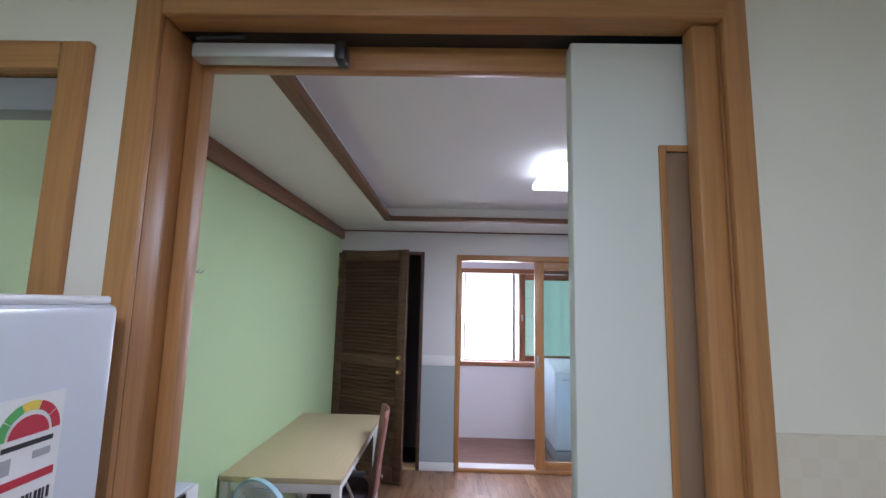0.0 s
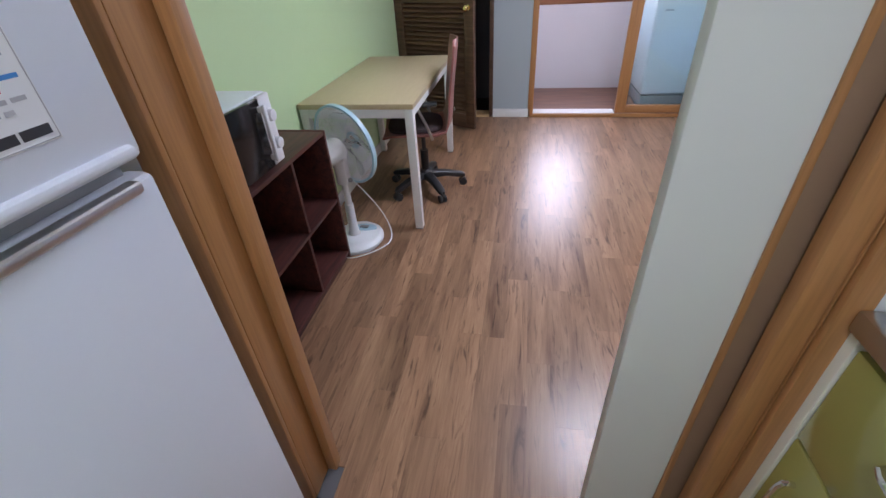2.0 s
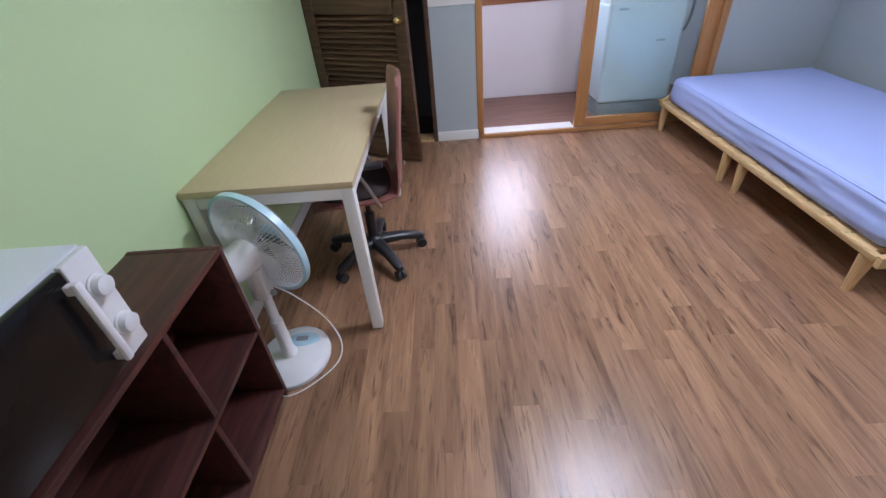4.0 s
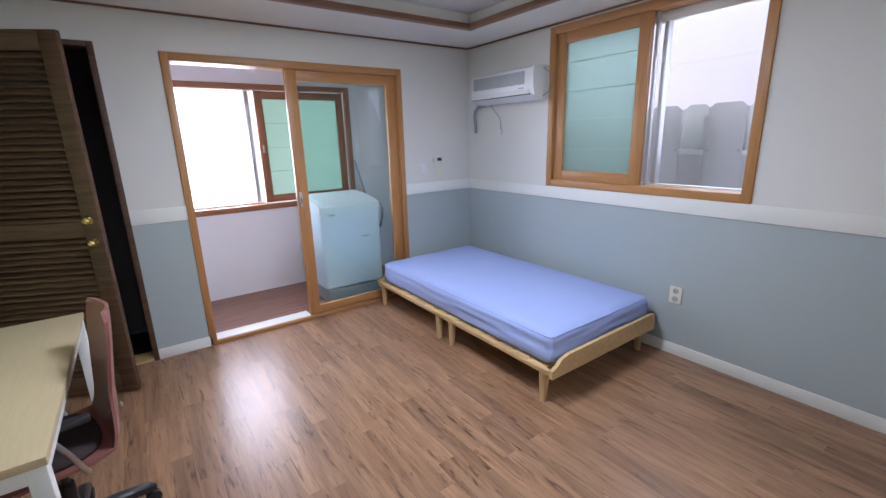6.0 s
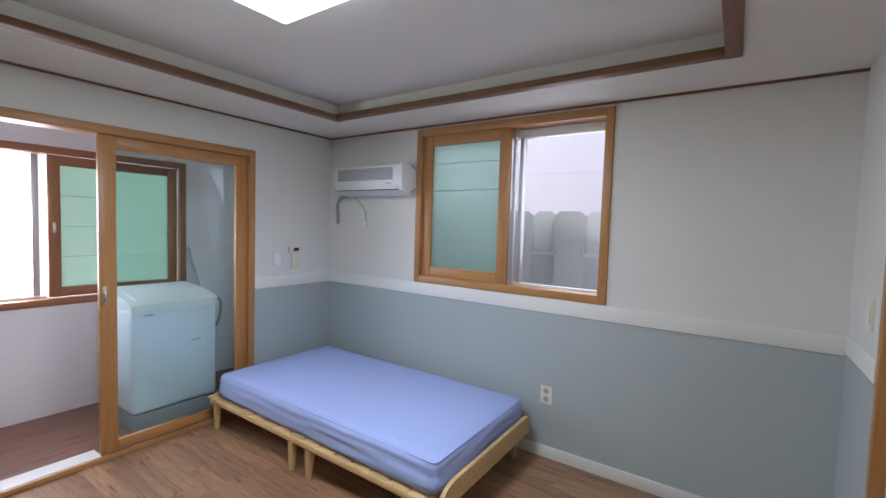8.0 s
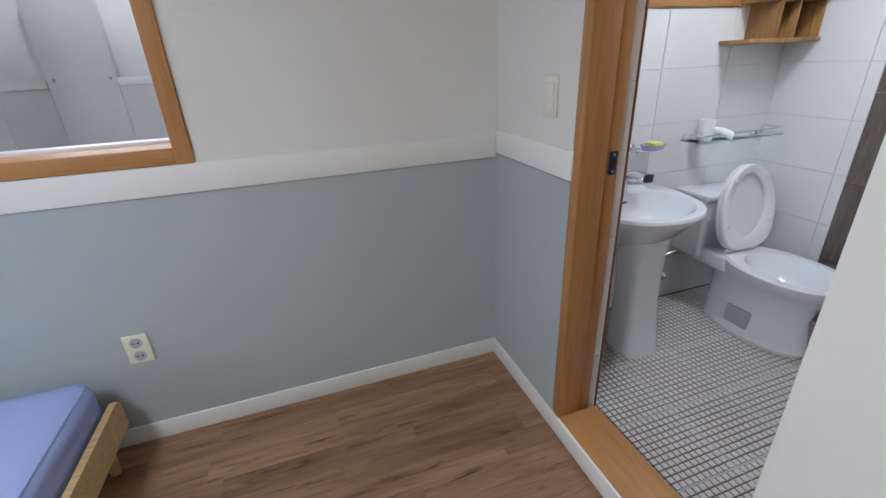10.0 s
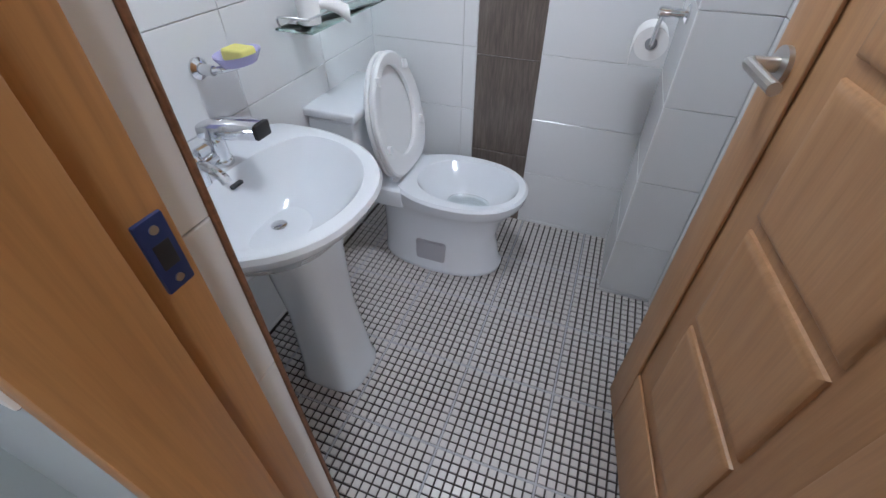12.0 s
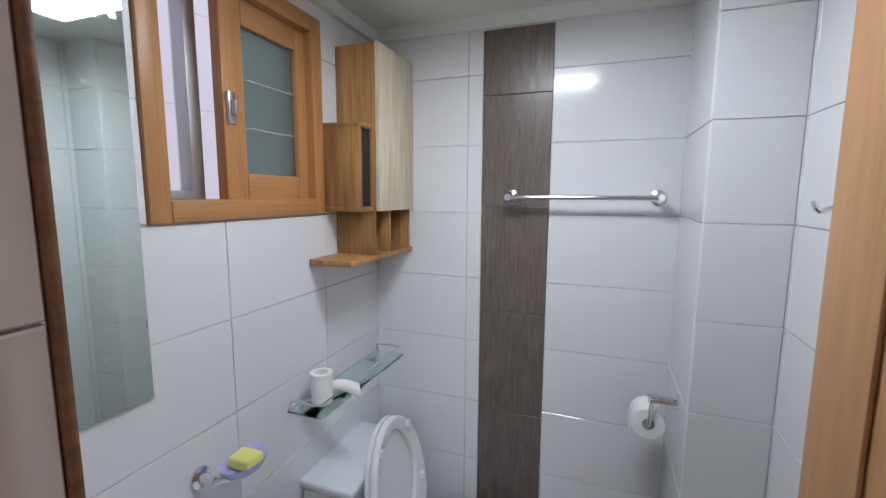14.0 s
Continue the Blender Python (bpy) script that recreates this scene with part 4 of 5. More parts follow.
part("motor", loft([ring(fc + fn * d, fu, fv, r, r, 24) for d, r in ((-0.17, 0.03), (-0.165, 0.05), (-0.13, 0.062), (-0.06, 0.064), (-0.04, 0.058), (-0.035, 0.02))]), "white_plastic", fan)
R = 0.208
part("rim", loft([ring(fc + fn * d, fu, fv, r, r, 64) for d, r in ((-0.012, R - 0.004), (-0.012, R + 0.007), (0.012, R + 0.007), (0.012, R - 0.004), (-0.012, R - 0.004))], False, False), "light_blue_plastic", fan, "pale blue rim")


def grill(depth):
    ws = []
    for k in range(84):
        a = 2 * math.pi * k / 84
        d = fu * math.cos(a) + fv * math.sin(a)
        pts = [fc + d * (R * q) + fn * depth * math.sqrt(max(0, 1 - (q ** 3))) for q in (0.22, 0.5, 0.75, 0.92, 1.0)]
        ws.append(tube(pts, 0.0016, 4, 0))
    for q in (0.22, 0.62):
        ws.append(tube([fc + (fu * math.cos(a) + fv * math.sin(a)) * R * q + fn * depth * math.sqrt(1 - q ** 3) for a in [2 * math.pi * k / 48 for k in range(49)]], 0.0014, 4, 0))
    return join(*ws)


part("front_grill", grill(0.065), "white_plastic", fan)
part("rear_grill", grill(-0.045), "white_plastic", fan)
part("grill_cap", loft([ring(fc + fn * d, fu, fv, r, r, 24) for d, r in ((0.058, 0.046), (0.066, 0.047), (0.071, 0.04))]), "light_blue_plastic", fan, "pale blue grill cap")
part("spindle", loft([ring(fc + fn * d, fu, fv, r, r, 16) for d, r in ((-0.035, 0.022), (0.03, 0.026), (0.038, 0.018))]), "grey_plastic", fan)
for k in range(5):
    a0 = 2 * math.pi * k / 5
    pts0, pts1 = [], []
    for q, sw, w2 in ((0.03, 0.0, 0.2), (0.08, 0.1, 0.33), (0.13, 0.25, 0.38), (0.165, 0.4, 0.33), (0.18, 0.48, 0.2)):
        rowp = []
        for e in (-1, 0, 1):
            a = a0 + sw + e * w2
            rowp.append(fc + (fu * math.cos(a) + fv * math.sin(a)) * q + fn * (0.016 * e))
        pts0.append(rowp)
    part("blade", loft([r0 + [p - fn * 0.0018 for p in r0[::-1]] for r0 in pts0]), "clear_plastic", fan, "clear plastic blade")
part("cord", tube([(FX - 0.02, FY + 0.03, 0.40), (FX + 0.05, FY + 0.08, 0.28), (FX + 0.14, FY + 0.10, 0.12), (FX + 0.19, FY + 0.05, 0.012), (FX + 0.17, FY - 0.07, 0.005), (FX + 0.02, FY - 0.19, 0.005), (FX - 0.12, FY - 0.10, 0.005)], 0.003, 6, 8), "white_plastic", fan, "white power cord")

# bookcase and microwave
shelf = thing("bookcase", (-1.16, 1.6, 0), "dark red-brown wooden open bookcase against the green wall", "bookcase")
SX0, SX1, T = -1.30, -1.02, 0.018
for z in (0.0, 0.345, 0.688):
    part("shelf_board", one(SX0, SX1, 1.068, 2.132, z + (0.03 if z == 0 else 0), z + T + (0.03 if z == 0 else 0), 0.002), "shelf_wood", shelf)
part("plinth", one(SX0 + 0.01, SX1 - 0.012, 1.07, 2.13, 0.0, 0.03, 0.001), "shelf_wood", shelf)
for y in (1.05, 2.114):
    part("side_panel", one(SX0, SX1 + 0.002, y, y + T, 0.0, 0.708, 0.002), "shelf_wood", shelf)
for y, z0, z1 in ((1.40, 0.048, 0.345), (1.77, 0.048, 0.345), (1.42, 0.363, 0.688), (1.79, 0.363, 0.688)):
    part("divider", one(SX0 + 0.006, SX1 - 0.003, y, y + T, z0, z1, 0.001), "shelf_wood", shelf)
part("back_panel", one(SX0, SX0 + 0.006, 1.068, 2.114, 0.048, 0.688, 0), "shelf_wood", shelf)

mw = thing("microwave", (-1.12, 1.4, 0.706), "white microwave with black door on the bookcase", "microwave")
MX = -1.036
part("body", one(-1.297, MX, 1.28, 1.768, 0.722, 0.976, 0.008), "white_enamel", mw)
part("door", one(MX, MX + 0.018, 1.285, 1.688, 0.728, 0.970, 0.005), "dark_glass", mw, "black glass door")
part("control_panel", one(MX, MX + 0.016, 1.691, 1.764, 0.726, 0.973, 0.005), "white_plastic", mw)
part("handle", join(one(MX + 0.03, MX + 0.045, 1.668, 1.686, 0.75, 0.95, 0.006), one(MX + 0.012, MX + 0.034, 1.669, 1.685, 0.755, 0.775, 0.003), one(MX + 0.012, MX + 0.034, 1.669, 1.685, 0.925, 0.945, 0.003)), "white_plastic", mw)
for z in (0.80, 0.90):
    part("dial", lathe((MX + 0.016, 1.73, z), X, [(0.025, 0), (0.025, 0.004), (0.022, 0.006), (0.02, 0.02), (0.016, 0.022)], 24), "white_plastic", mw)
for x in (-1.26, -1.07):
    for y in (1.31, 1.73):
        part("foot", rod((x, y, 0.706), (x, y, 0.723), 0.012), "black_plastic", mw)
cable = thing("cable_coil", (-1.15, 1.5, 0.976), "small coil of black cable on the microwave", "cable")
part("coil", join(tube([(-1.15 + 0.035 * math.cos(a), 1.47 + 0.03 * math.sin(a), 0.980 + 0.002 * a) for a in [i * 0.5 for i in range(30)]], 0.0035, 6, 0), one(-1.13, -1.10, 1.45, 1.475, 0.976, 0.996, 0.004)), "black_plastic", cable)

# wall hook
hook = thing("wall_hook", (XW, 2.04, 1.75), "clear plastic wall hook with wire loops on the green wall", "hook")
part("plate", one(XW, XW + 0.005, 2.0, 2.05, 1.735, 1.80, 0.002), "white_plastic", hook)
for dy in (-0.02, 0.01, 0.045):
    part("wire", tube([(XW + 0.004, 2.02 + dy, 1.77), (XW + 0.012, 2.02 + dy, 1.745), (XW + 0.035, 2.022 + dy, 1.735), (XW + 0.045, 2.03 + dy, 1.75)], 0.002, 6, 4), "brushed_steel", hook)

# air conditioner
ac = thing("air_conditioner", (XE, 3.91, 1.8), "white split air conditioner on the wall beside the window", "air conditioner")
AX = XE - 0.175
prof = [(XE, 1.815), (XE, 2.065), (XE - 0.13, 2.065), (AX + 0.01, 2.05), (AX, 2.02), (AX, 1.90), (AX + 0.02, 1.845), (XE - 0.06, 1.805)]
part("body", loft([[Vector((px, y, pz)) for px, pz in prof] for y in (3.56, 4.33)]), "white_plastic", ac)
part("end_cap", loft([[Vector((XE - (XE - px) * 1.03, y, 1.935 + (pz - 1.935) * 1.03)) for px, pz in prof] for y in (3.55, 3.58)]), "white_plastic", ac)
gr = part("intake_grille", one(AX - 0.004, AX + 0.003, 3.65, 4.29, 1.93, 2.03, 0.002), "grey_plastic", ac, "grey intake grille")
for i in range(9):
    part("fin", one(AX - 0.007, AX - 0.003, 3.65, 4.29, 1.933 + i * 0.011, 1.9355 + i * 0.011, 0.001), "white_plastic", gr)
lv = one(AX - 0.002, AX + 0.004, 3.60, 4.31, 1.852, 1.884, 0.001)
part("louvre", lv, "white_plastic", ac)
part("outlet_gap", one(AX + 0.002, AX + 0.012, 3.59, 4.32, 1.846, 1.852, 0.001), "black_plastic", ac)
part("badge", one(AX - 0.003, AX, 3.66, 3.72, 1.895, 1.905, 0.0005), "grey_print", ac)
part("hose", tube([(XE - 0.05, 4.28, 1.81), (XE - 0.06, 4.36, 1.80), (XE - 0.04, 4.44, 1.74), (XE - 0.02, 4.455, 1.62), (XE - 0.015, 4.46, 1.56)], 0.016, 10, 6), "grey_plastic", ac, "grey lagged hose")
part("cable", tube([(XE - 0.05, 4.20, 1.81), (XE - 0.03, 4.15, 1.74), (XE - 0.02, 4.10, 1.68), (XE - 0.02, 4.09, 1.58)], 0.004, 6, 5), "grey_plastic", ac)
part("plug", one(XE - 0.035, XE - 0.008, 4.075, 4.105, 1.535, 1.585, 0.006), "white_plastic", ac)
part("side_cable", tube([(XE - 0.06, 3.55, 2.05), (XE - 0.03, 3.51, 2.0), (XE - 0.015, 3.505, 1.90), (XE - 0.06, 3.55, 1.83)], 0.004, 6, 6), "grey_plastic", ac)

# socket, switches, thermostat
so = thing("wall_socket", (XE, 2.35, 0.435), "cream double wall socket above the skirting board", "socket")
part("plate", one(XE - 0.016, XE - 0.005, 2.31, 2.392, 0.376, 0.496, 0.003), "cream_plastic", so)
for z in (0.408, 0.464):
    sk = part("outlet", lathe((XE - 0.016, 2.351, z), -X, [(0.021, 0), (0.021, 0.0012), (0.018, 0.0016), (0.001, 0.0016)], 24), "grey_print", so)
    for dy in (-0.008, 0.008):
        part("pin_hole", rod((XE - 0.0182, 2.351 + dy, z), (XE - 0.0165, 2.351 + dy, z), 0.0038, 8), "black_plastic", sk)
sw = thing("light_switch", (2.14, YB, 1.26), "cream wall switch beside the bathroom door", "switch")
part("plate", one(2.10, 2.178, YB, YB + 0.009, 1.20, 1.325, 0.003), "cream_plastic", sw)
part("rocker", one(2.112, 2.166, YB + 0.009, YB + 0.013, 1.225, 1.30, 0.002), "cream_plastic", sw)
th = thing("thermostat", (2.13, YN, 1.31), "small cream thermostat with dark display on the wall", "thermostat")
part("housing", one(2.07, 2.18, YN - 0.018, YN, 1.29, 1.345, 0.004), "cream_plastic", th)
part("display", one(2.115, 2.17, YN - 0.02, YN - 0.018, 1.303, 1.333, 0.001), "black_print", th, "dark display")
s2 = thing("light_switch", (2.14, YN, 1.2), "cream wall switch below the thermostat", "switch")
part("plate", one(2.105, 2.18, YN - 0.01, YN, 1.15, 1.27, 0.003), "cream_plastic", s2)
part("rocker", one(2.12, 2.165, YN - 0.014, YN - 0.01, 1.18, 1.24, 0.002), "cream_plastic", s2)
solo("blank_plate", one(1.925, 1.995, YN - 0.008, YN, 1.18, 1.29, 0.003), "white_plastic", "white blank wall plate beside the balcony door", "wall plate")

# washing machine on the balcony
wm = thing("washing_machine", (1.28, 5.12, 0), "white top-loading washing machine behind the balcony door", "washing machine")
part("base", one(0.99, 1.57, 4.86, 5.40, -0.012, 0.12, 0.01), "grey_plastic", wm, "dark grey base")
part("body", one(0.975, 1.585, 4.845, 5.42, 0.12, 0.90, 0.035, 4), "white_enamel", wm)
part("top", loft([[Vector((0.975 + dx, y, z)) for y, z in ((4.845, 0.88), (4.85, 0.925), (4.95, 0.955), (5.15, 0.985), (5.42, 1.0), (5.42, 0.88))] for dx in (0, 0.61)]), "white_plastic", wm)
part("lid", loft([[Vector((1.03 + dx, y, z)) for y, z in ((4.90, 0.945), (4.95, 0.962), (5.15, 0.99), (5.15, 0.975), (4.95, 0.945))] for dx in (0, 0.5)]), "white_plastic", wm)
part("badge", one(1.38, 1.45, 4.842, 4.846, 0.60, 0.615, 0.0005), "grey_print", wm)
part("badge", one(1.05, 1.12, 4.842, 4.846, 0.84, 0.855, 0.0005), "grey_print", wm)
part("hose", tube([(1.6, 5.1, 0.9), (1.72, 5.05, 0.85), (1.75, 5.2, 0.6), (1.72, 5.4, 0.9), (1.7, 5.6, 1.3)], 0.012, 8, 6), "grey_plastic", wm)

# metal fence outside the window, its recessed parts coloured lighter as if lit
fence = thing("fence", (3.4, 2.5, -0.3), "grey sheet-metal fence with scalloped top outside the window", "fence")
PF = 0.474
for i in range(-3, 6):
    for yc, half, px in ((2.528 + i * PF, 0.134, 3.40), (2.766 + i * PF, 0.103, 3.44)):
        proud = px < 3.42
        prof = [(yc - half, -0.3 if proud else 1.345), (yc - half, 1.69), (yc - half + 0.045, 1.728), (yc + half - 0.045, 1.728), (yc + half, 1.69), (yc + half, -0.3 if proud else 1.345)]
        part("sheet", loft([[Vector((px + dx, py, pz)) for py, pz in prof] for dx in (-0.002, 0.002)]), "fence_metal" if proud else "fence_metal_lit", fence)
        if proud:
            for e in (-1, 1):
                part("web", one(3.402, 3.442, yc + e * half - 0.002, yc + e * half + 0.002, -0.3, 1.688, 0), "fence_metal_lit", fence)
                part("rivet", lathe((3.398, yc + e * (half - 0.025), 1.37), -X, [(0.008, 0), (0.006, 0.004)], 10), "grey_plastic", fence)
        else:
            part("brace", one(3.396, 3.438, yc - half + 0.003, yc + half - 0.003, 1.335, 1.372, 0.003), "fence_metal_lit", fence)
            part("lower_sheet", one(3.402, 3.406, yc - half + 0.003, yc + half - 0.003, -0.3, 1.334, 0), "fence_metal", fence)
part("back_sheet", one(3.446, 3.45, 1.0, 5.2, -0.3, 1.66, 0), "fence_metal", fence)

# ---- kitchen ----
fr = thing("refrigerator", (-0.96, 0.49, 0), "white two-door refrigerator beside the door frame", "refrigerator")
RX = -0.655
part("body", one(-1.28, RX - 0.055, 0.195, 0.828, 0.02, 1.613, 0.012), "white_enamel", fr)
part("freezer_door", one(RX - 0.052, RX, 0.19, 0.834, 1.119, 1.615, 0.014, 3), "white_enamel", fr)
part("fridge_door", one(RX - 0.052, RX, 0.19, 0.834, 0.05, 1.099, 0.014, 3), "white_enamel", fr)
# grey bar carries the shade of the grip recess in its colour
part("grip_gap", one(RX - 0.050, RX - 0.03, 0.20, 0.81, 1.098, 1.120, 0), "grey_plastic", fr, "grey bar for the shade in the grip recess")
part("handle", one(RX - 0.03, RX + 0.009, 0.22, 0.80, 1.080, 1.098, 0.007, 3), "brushed_steel", fr, "silver grip strip")
part("handle", one(RX - 0.03, RX + 0.010, 0.20, 0.815, 1.126, 1.145, 0.008, 3), "white_enamel", fr)
part("top_cover", one(-1.25, RX - 0.005, 0.20, 0.82, 1.613, 1.626, 0.004), "white_plastic", fr)
for y in (0.23, 0.77):
    part("foot", rod((-0.75, y, 0), (-0.75, y, 0.022), 0.02), "black_plastic", fr)
lb = solo("energy_label", one(RX, RX + 0.001, 0.662, 0.752, 1.362, 1.502, 0), "paper", "white energy rating label on the refrigerator", "label", at=(RX, 0.7, 1.36))
lx = RX + 0.0012


def strip(y0, y1, z0, z1, material, parent, name="print"):
    return part(name, one(lx, lx + 0.0006, y0, y1, z0, z1, 0), material, parent)


for k, mt in enumerate(("green_print", "green_print", "yellow_print", "red_print", "red_print")):
    pts_o, pts_i = [], []
    for j in range(6):
        a = math.pi - math.pi * (k + j / 5 * 0.94) / 5
        pts_o.append(Vector((lx, 0.707 + 0.041 * math.cos(a), 1.455 + 0.041 * math.sin(a))))
        pts_i.append(Vector((lx, 0.707 + 0.030 * math.cos(a), 1.455 + 0.030 * math.sin(a))))
    sh = pts_o + pts_i[::-1]
    part("gauge", loft([sh, [p + X * 0.0006 for p in sh]]), mt, lb)
sh = [Vector((lx, 0.707 + 0.026 * math.cos(math.pi * j / 12), 1.455 + 0.024 * math.sin(math.pi * j / 12))) for j in range(13)]
part("gauge_face", loft([sh, [p + X * 0.0006 for p in sh]]), "red_print", lb)
strip(0.675, 0.74, 1.442, 1.448, "black_print", lb)
strip(0.668, 0.746, 1.398, 1.408, "red_print", lb)
strip(0.672, 0.688, 1.416, 1.434, "grey_print", lb)
strip(0.715, 0.738, 1.425, 1.434, "grey_print", lb)
for k in range(14):
    strip(0.670 + k * 0.0054, 0.670 + k * 0.0054 + (0.0035 if k % 3 else 0.002), 1.370, 1.384, "black_print", lb, "bar")
nt = solo("notice_label", one(RX, RX + 0.001, 0.615, 0.736, 1.182, 1.350, 0), "white_plastic", "white printed notice on the refrigerator door", "label", at=(RX, 0.7, 1.18))
for k in range(12):
    y = 0.624
    for w in ((0.018, 0.026, 0.012, 0.030), (0.030, 0.014, 0.022), (0.012, 0.020, 0.034, 0.016), (0.040, 0.018, 0.010))[k % 4]:
        strip(y, y + w, 1.3365 - k * 0.0108, 1.3412 - k * 0.0108, "red_print" if k in (0, 9) else "blue_print" if k == 8 else "grey_print", nt, "line")
        y += w + 0.005
for y0, y1 in ((0.625, 0.655), (0.660, 0.690), (0.694, 0.728)):
    strip(y0, y1, 1.190, 1.201, "black_print", nt)
strip(0.617, 0.734, 1.1835, 1.1845, "grey_print", nt, "border")
strip(0.7335, 0.7345, 1.1845, 1.348, "grey_print", nt, "border")

ku = thing("kitchen_counter", (0.65, 0.0, 0), "kitchen base cabinet with lime green fronts", "cabinet")
KX = 0.372
part("body", one(KX + 0.02, 0.99, -1.3, 0.875, 0.0, 0.835, 0.002), "cream_plastic", ku)
for y0, y1 in ((0.44, 0.865), (-0.0, 0.435), (-0.45, -0.005)):
    dr = part("drawer_front", one(KX, KX + 0.02, y0, y1, 0.60, 0.82, 0.004), "lime_gloss", ku)
    part("handle", tube([(KX, (y0 + y1) / 2 - 0.07, 0.745), (KX - 0.022, (y0 + y1) / 2 - 0.06, 0.742), (KX - 0.022, (y0 + y1) / 2 + 0.06, 0.742), (KX, (y0 + y1) / 2 + 0.07, 0.745)], 0.006, 8, 4), "chrome", dr)
    dd = part("door_front", one(KX, KX + 0.02, y0, y1, 0.08, 0.595, 0.004), "lime_gloss", ku)
    part("handle", tube([(KX, y1 - 0.05, 0.40), (KX - 0.022, y1 - 0.05, 0.41), (KX - 0.022, y1 - 0.05, 0.52), (KX, y1 - 0.05, 0.53)], 0.006, 8, 4), "chrome", dd)
part("end_filler", one(KX - 0.004, KX + 0.02, 0.867, 0.897, 0.0, 0.835, 0.003), "cream_plastic", ku)
sink = thing("sink_top", (0.65, 0.0, 0.835), "stainless steel sink top with raised rim", "sink")
part("rim", boxes((KX - 0.015, KX + 0.02, -1.3, 0.885, 0.842, 0.882), (KX + 0.02, 0.99, 0.855, 0.885, 0.842, 0.882), bev=0.006), "brushed_steel", sink)
part("drainer", boxes((KX + 0.02, 0.99, -1.3, 0.855, 0.837, 0.865)), "brushed_steel", sink)
sb = solo("plastic_bag", loft([ring((0.48 + 0.02 * math.sin(i), 0.62, 0.866 + 0.012 * i), X, Y, 0.1 * k, 0.13 * k, 20, 1.6 + 0.3 * (i % 2)) for i, k in enumerate((0.9, 1.0, 0.8, 0.5, 0.2))]), "clear_plastic", "crumpled clear plastic bag on the steel sink top", "plastic bag")
fl = thing("splash_sheet", (0.7, KY, 0.9), "white splash sheet with blue lettering behind the sink", "splash sheet")
part("sheet", one(0.384, 0.99, KY - 0.0035, KY + 0.004, 0.87, 0.947, 0), "white_plastic", fl)


def lettering(text, at, size, material, parent, shear=0.0):
    cu = bpy.data.curves.new("lettering", "FONT")
    cu.body, cu.size, cu.extrude, cu.shear = text, size, 0.0003, shear
    cu.materials.append(MATS[material])
    ob = new("lettering", cu)
    ob.parent = parent
    ob.matrix_basis = Matrix.Translation(Vector(at) - ORG[parent]) @ pose(0, 0, 0, 90, 0, 0)
    return ob


lettering("A Flow", (0.409, KY - 0.004, 0.917), 0.046, "blue_print", fl, 0.25)
lettering("The mystery of", (0.389, KY - 0.004, 0.888), 0.0235, "blue_print", fl, 0.25)
lat, n, l, b = nodes_of("lattice_paper")
v = mapping(n, l, (1, 1, 1))
ck = n.new("ShaderNodeTexChecker")
ck.inputs["Scale"].default_value = 33
l.new(v, ck.inputs["Vector"])
f = noise_node(n, l, v, 120, 3)
l.new(mix(n, l, f, mix(n, l, ck.outputs["Fac"], (0.70, 0.62, 0.50), (0.74, 0.67, 0.56)), (0.72, 0.66, 0.55)), b.inputs["Base Color"])
b.inputs["Roughness"].default_value = 0.6
bump(n, l, b, f, 0.2, 0.001)
setting("wall_paper_lower", one(0.384, 0.999, KY, KY + 0.0045, 0.948, 1.43, 0), "lattice_paper", "beige lattice wallpaper above the sink", "wall")
# assumed fixture that is never in view, added for the kitchen's light
kl = thing("ceiling_light", (-0.3, -0.35, 2.3), "assumed kitchen ceiling light out of view, switched on", "ceiling light")
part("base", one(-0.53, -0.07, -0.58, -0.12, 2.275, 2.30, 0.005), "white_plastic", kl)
part("diffuser", one(-0.52, -0.08, -0.57, -0.13, 2.25, 2.275, 0.008), "assumed_diffuser", kl)

# ---- bathroom ----
bl = thing("bathroom_light", (1.93, -0.05, BC), "white bathroom ceiling light, switched on", "ceiling light")
part("base", one(1.75, 2.11, -0.17, 0.07, BC - 0.03, BC, 0.006), "white_plastic", bl)
part("diffuser", one(1.76, 2.10, -0.16, 0.06, BC - 0.062, BC - 0.03, 0.012), "bath_diffuser", bl)

# bathroom window
bwn = opening("window_5", "small bathroom window with orange-brown wooden frame", "window")
xe = BX1
frame_bars(bwn, "frame", BWY0, BWY1, BWZ0, BWZ1, 0.05, lambda a, b2, c, d: one(xe - 0.016, xe + 0.10, a, b2, c, d, 0.004), "orange_wood", "orange_wood_y")
frame_bars(bwn, "sash", -0.378, -0.03, 1.60, 2.115, 0.07, lambda a, b2, c, d: one(xe + 0.012, xe + 0.045, a, b2, c, d, 0.004), "orange_wood", "orange_wood_y")
g = part("pane", one(xe + 0.026, xe + 0.031, -0.312, -0.096, 1.666, 2.049, 0.001), "frosted_grey_green", bwn, "frosted green glass")
g.visible_shadow = False
for z in (1.79, 1.915):
    part("etched_line", one(xe + 0.0235, xe + 0.026, -0.31, -0.098, z, z + 0.004, 0.0005), "grey_print", g)
part("latch", join(one(xe + 0.0, xe + 0.012, -0.058, -0.036, 1.79, 1.87, 0.003), one(xe - 0.015, xe + 0.002, -0.052, -0.041, 1.81, 1.85, 0.003)), "brushed_steel", bwn, "steel latch")
part("outer_frame", boxes((xe + 0.105, xe + 0.15, -0.045, -0.01, 1.59, 2.12), (xe + 0.105, xe + 0.15, -0.01, 0.16, 1.595, 1.625), bev=0.002), "aluminium", bwn)

# wash basin
WC = Vector((2.345, 0.275, 0))
wb = thing("wash_basin", (2.4, 0.275, BZ), "white ceramic pedestal wash basin", "wash basin")


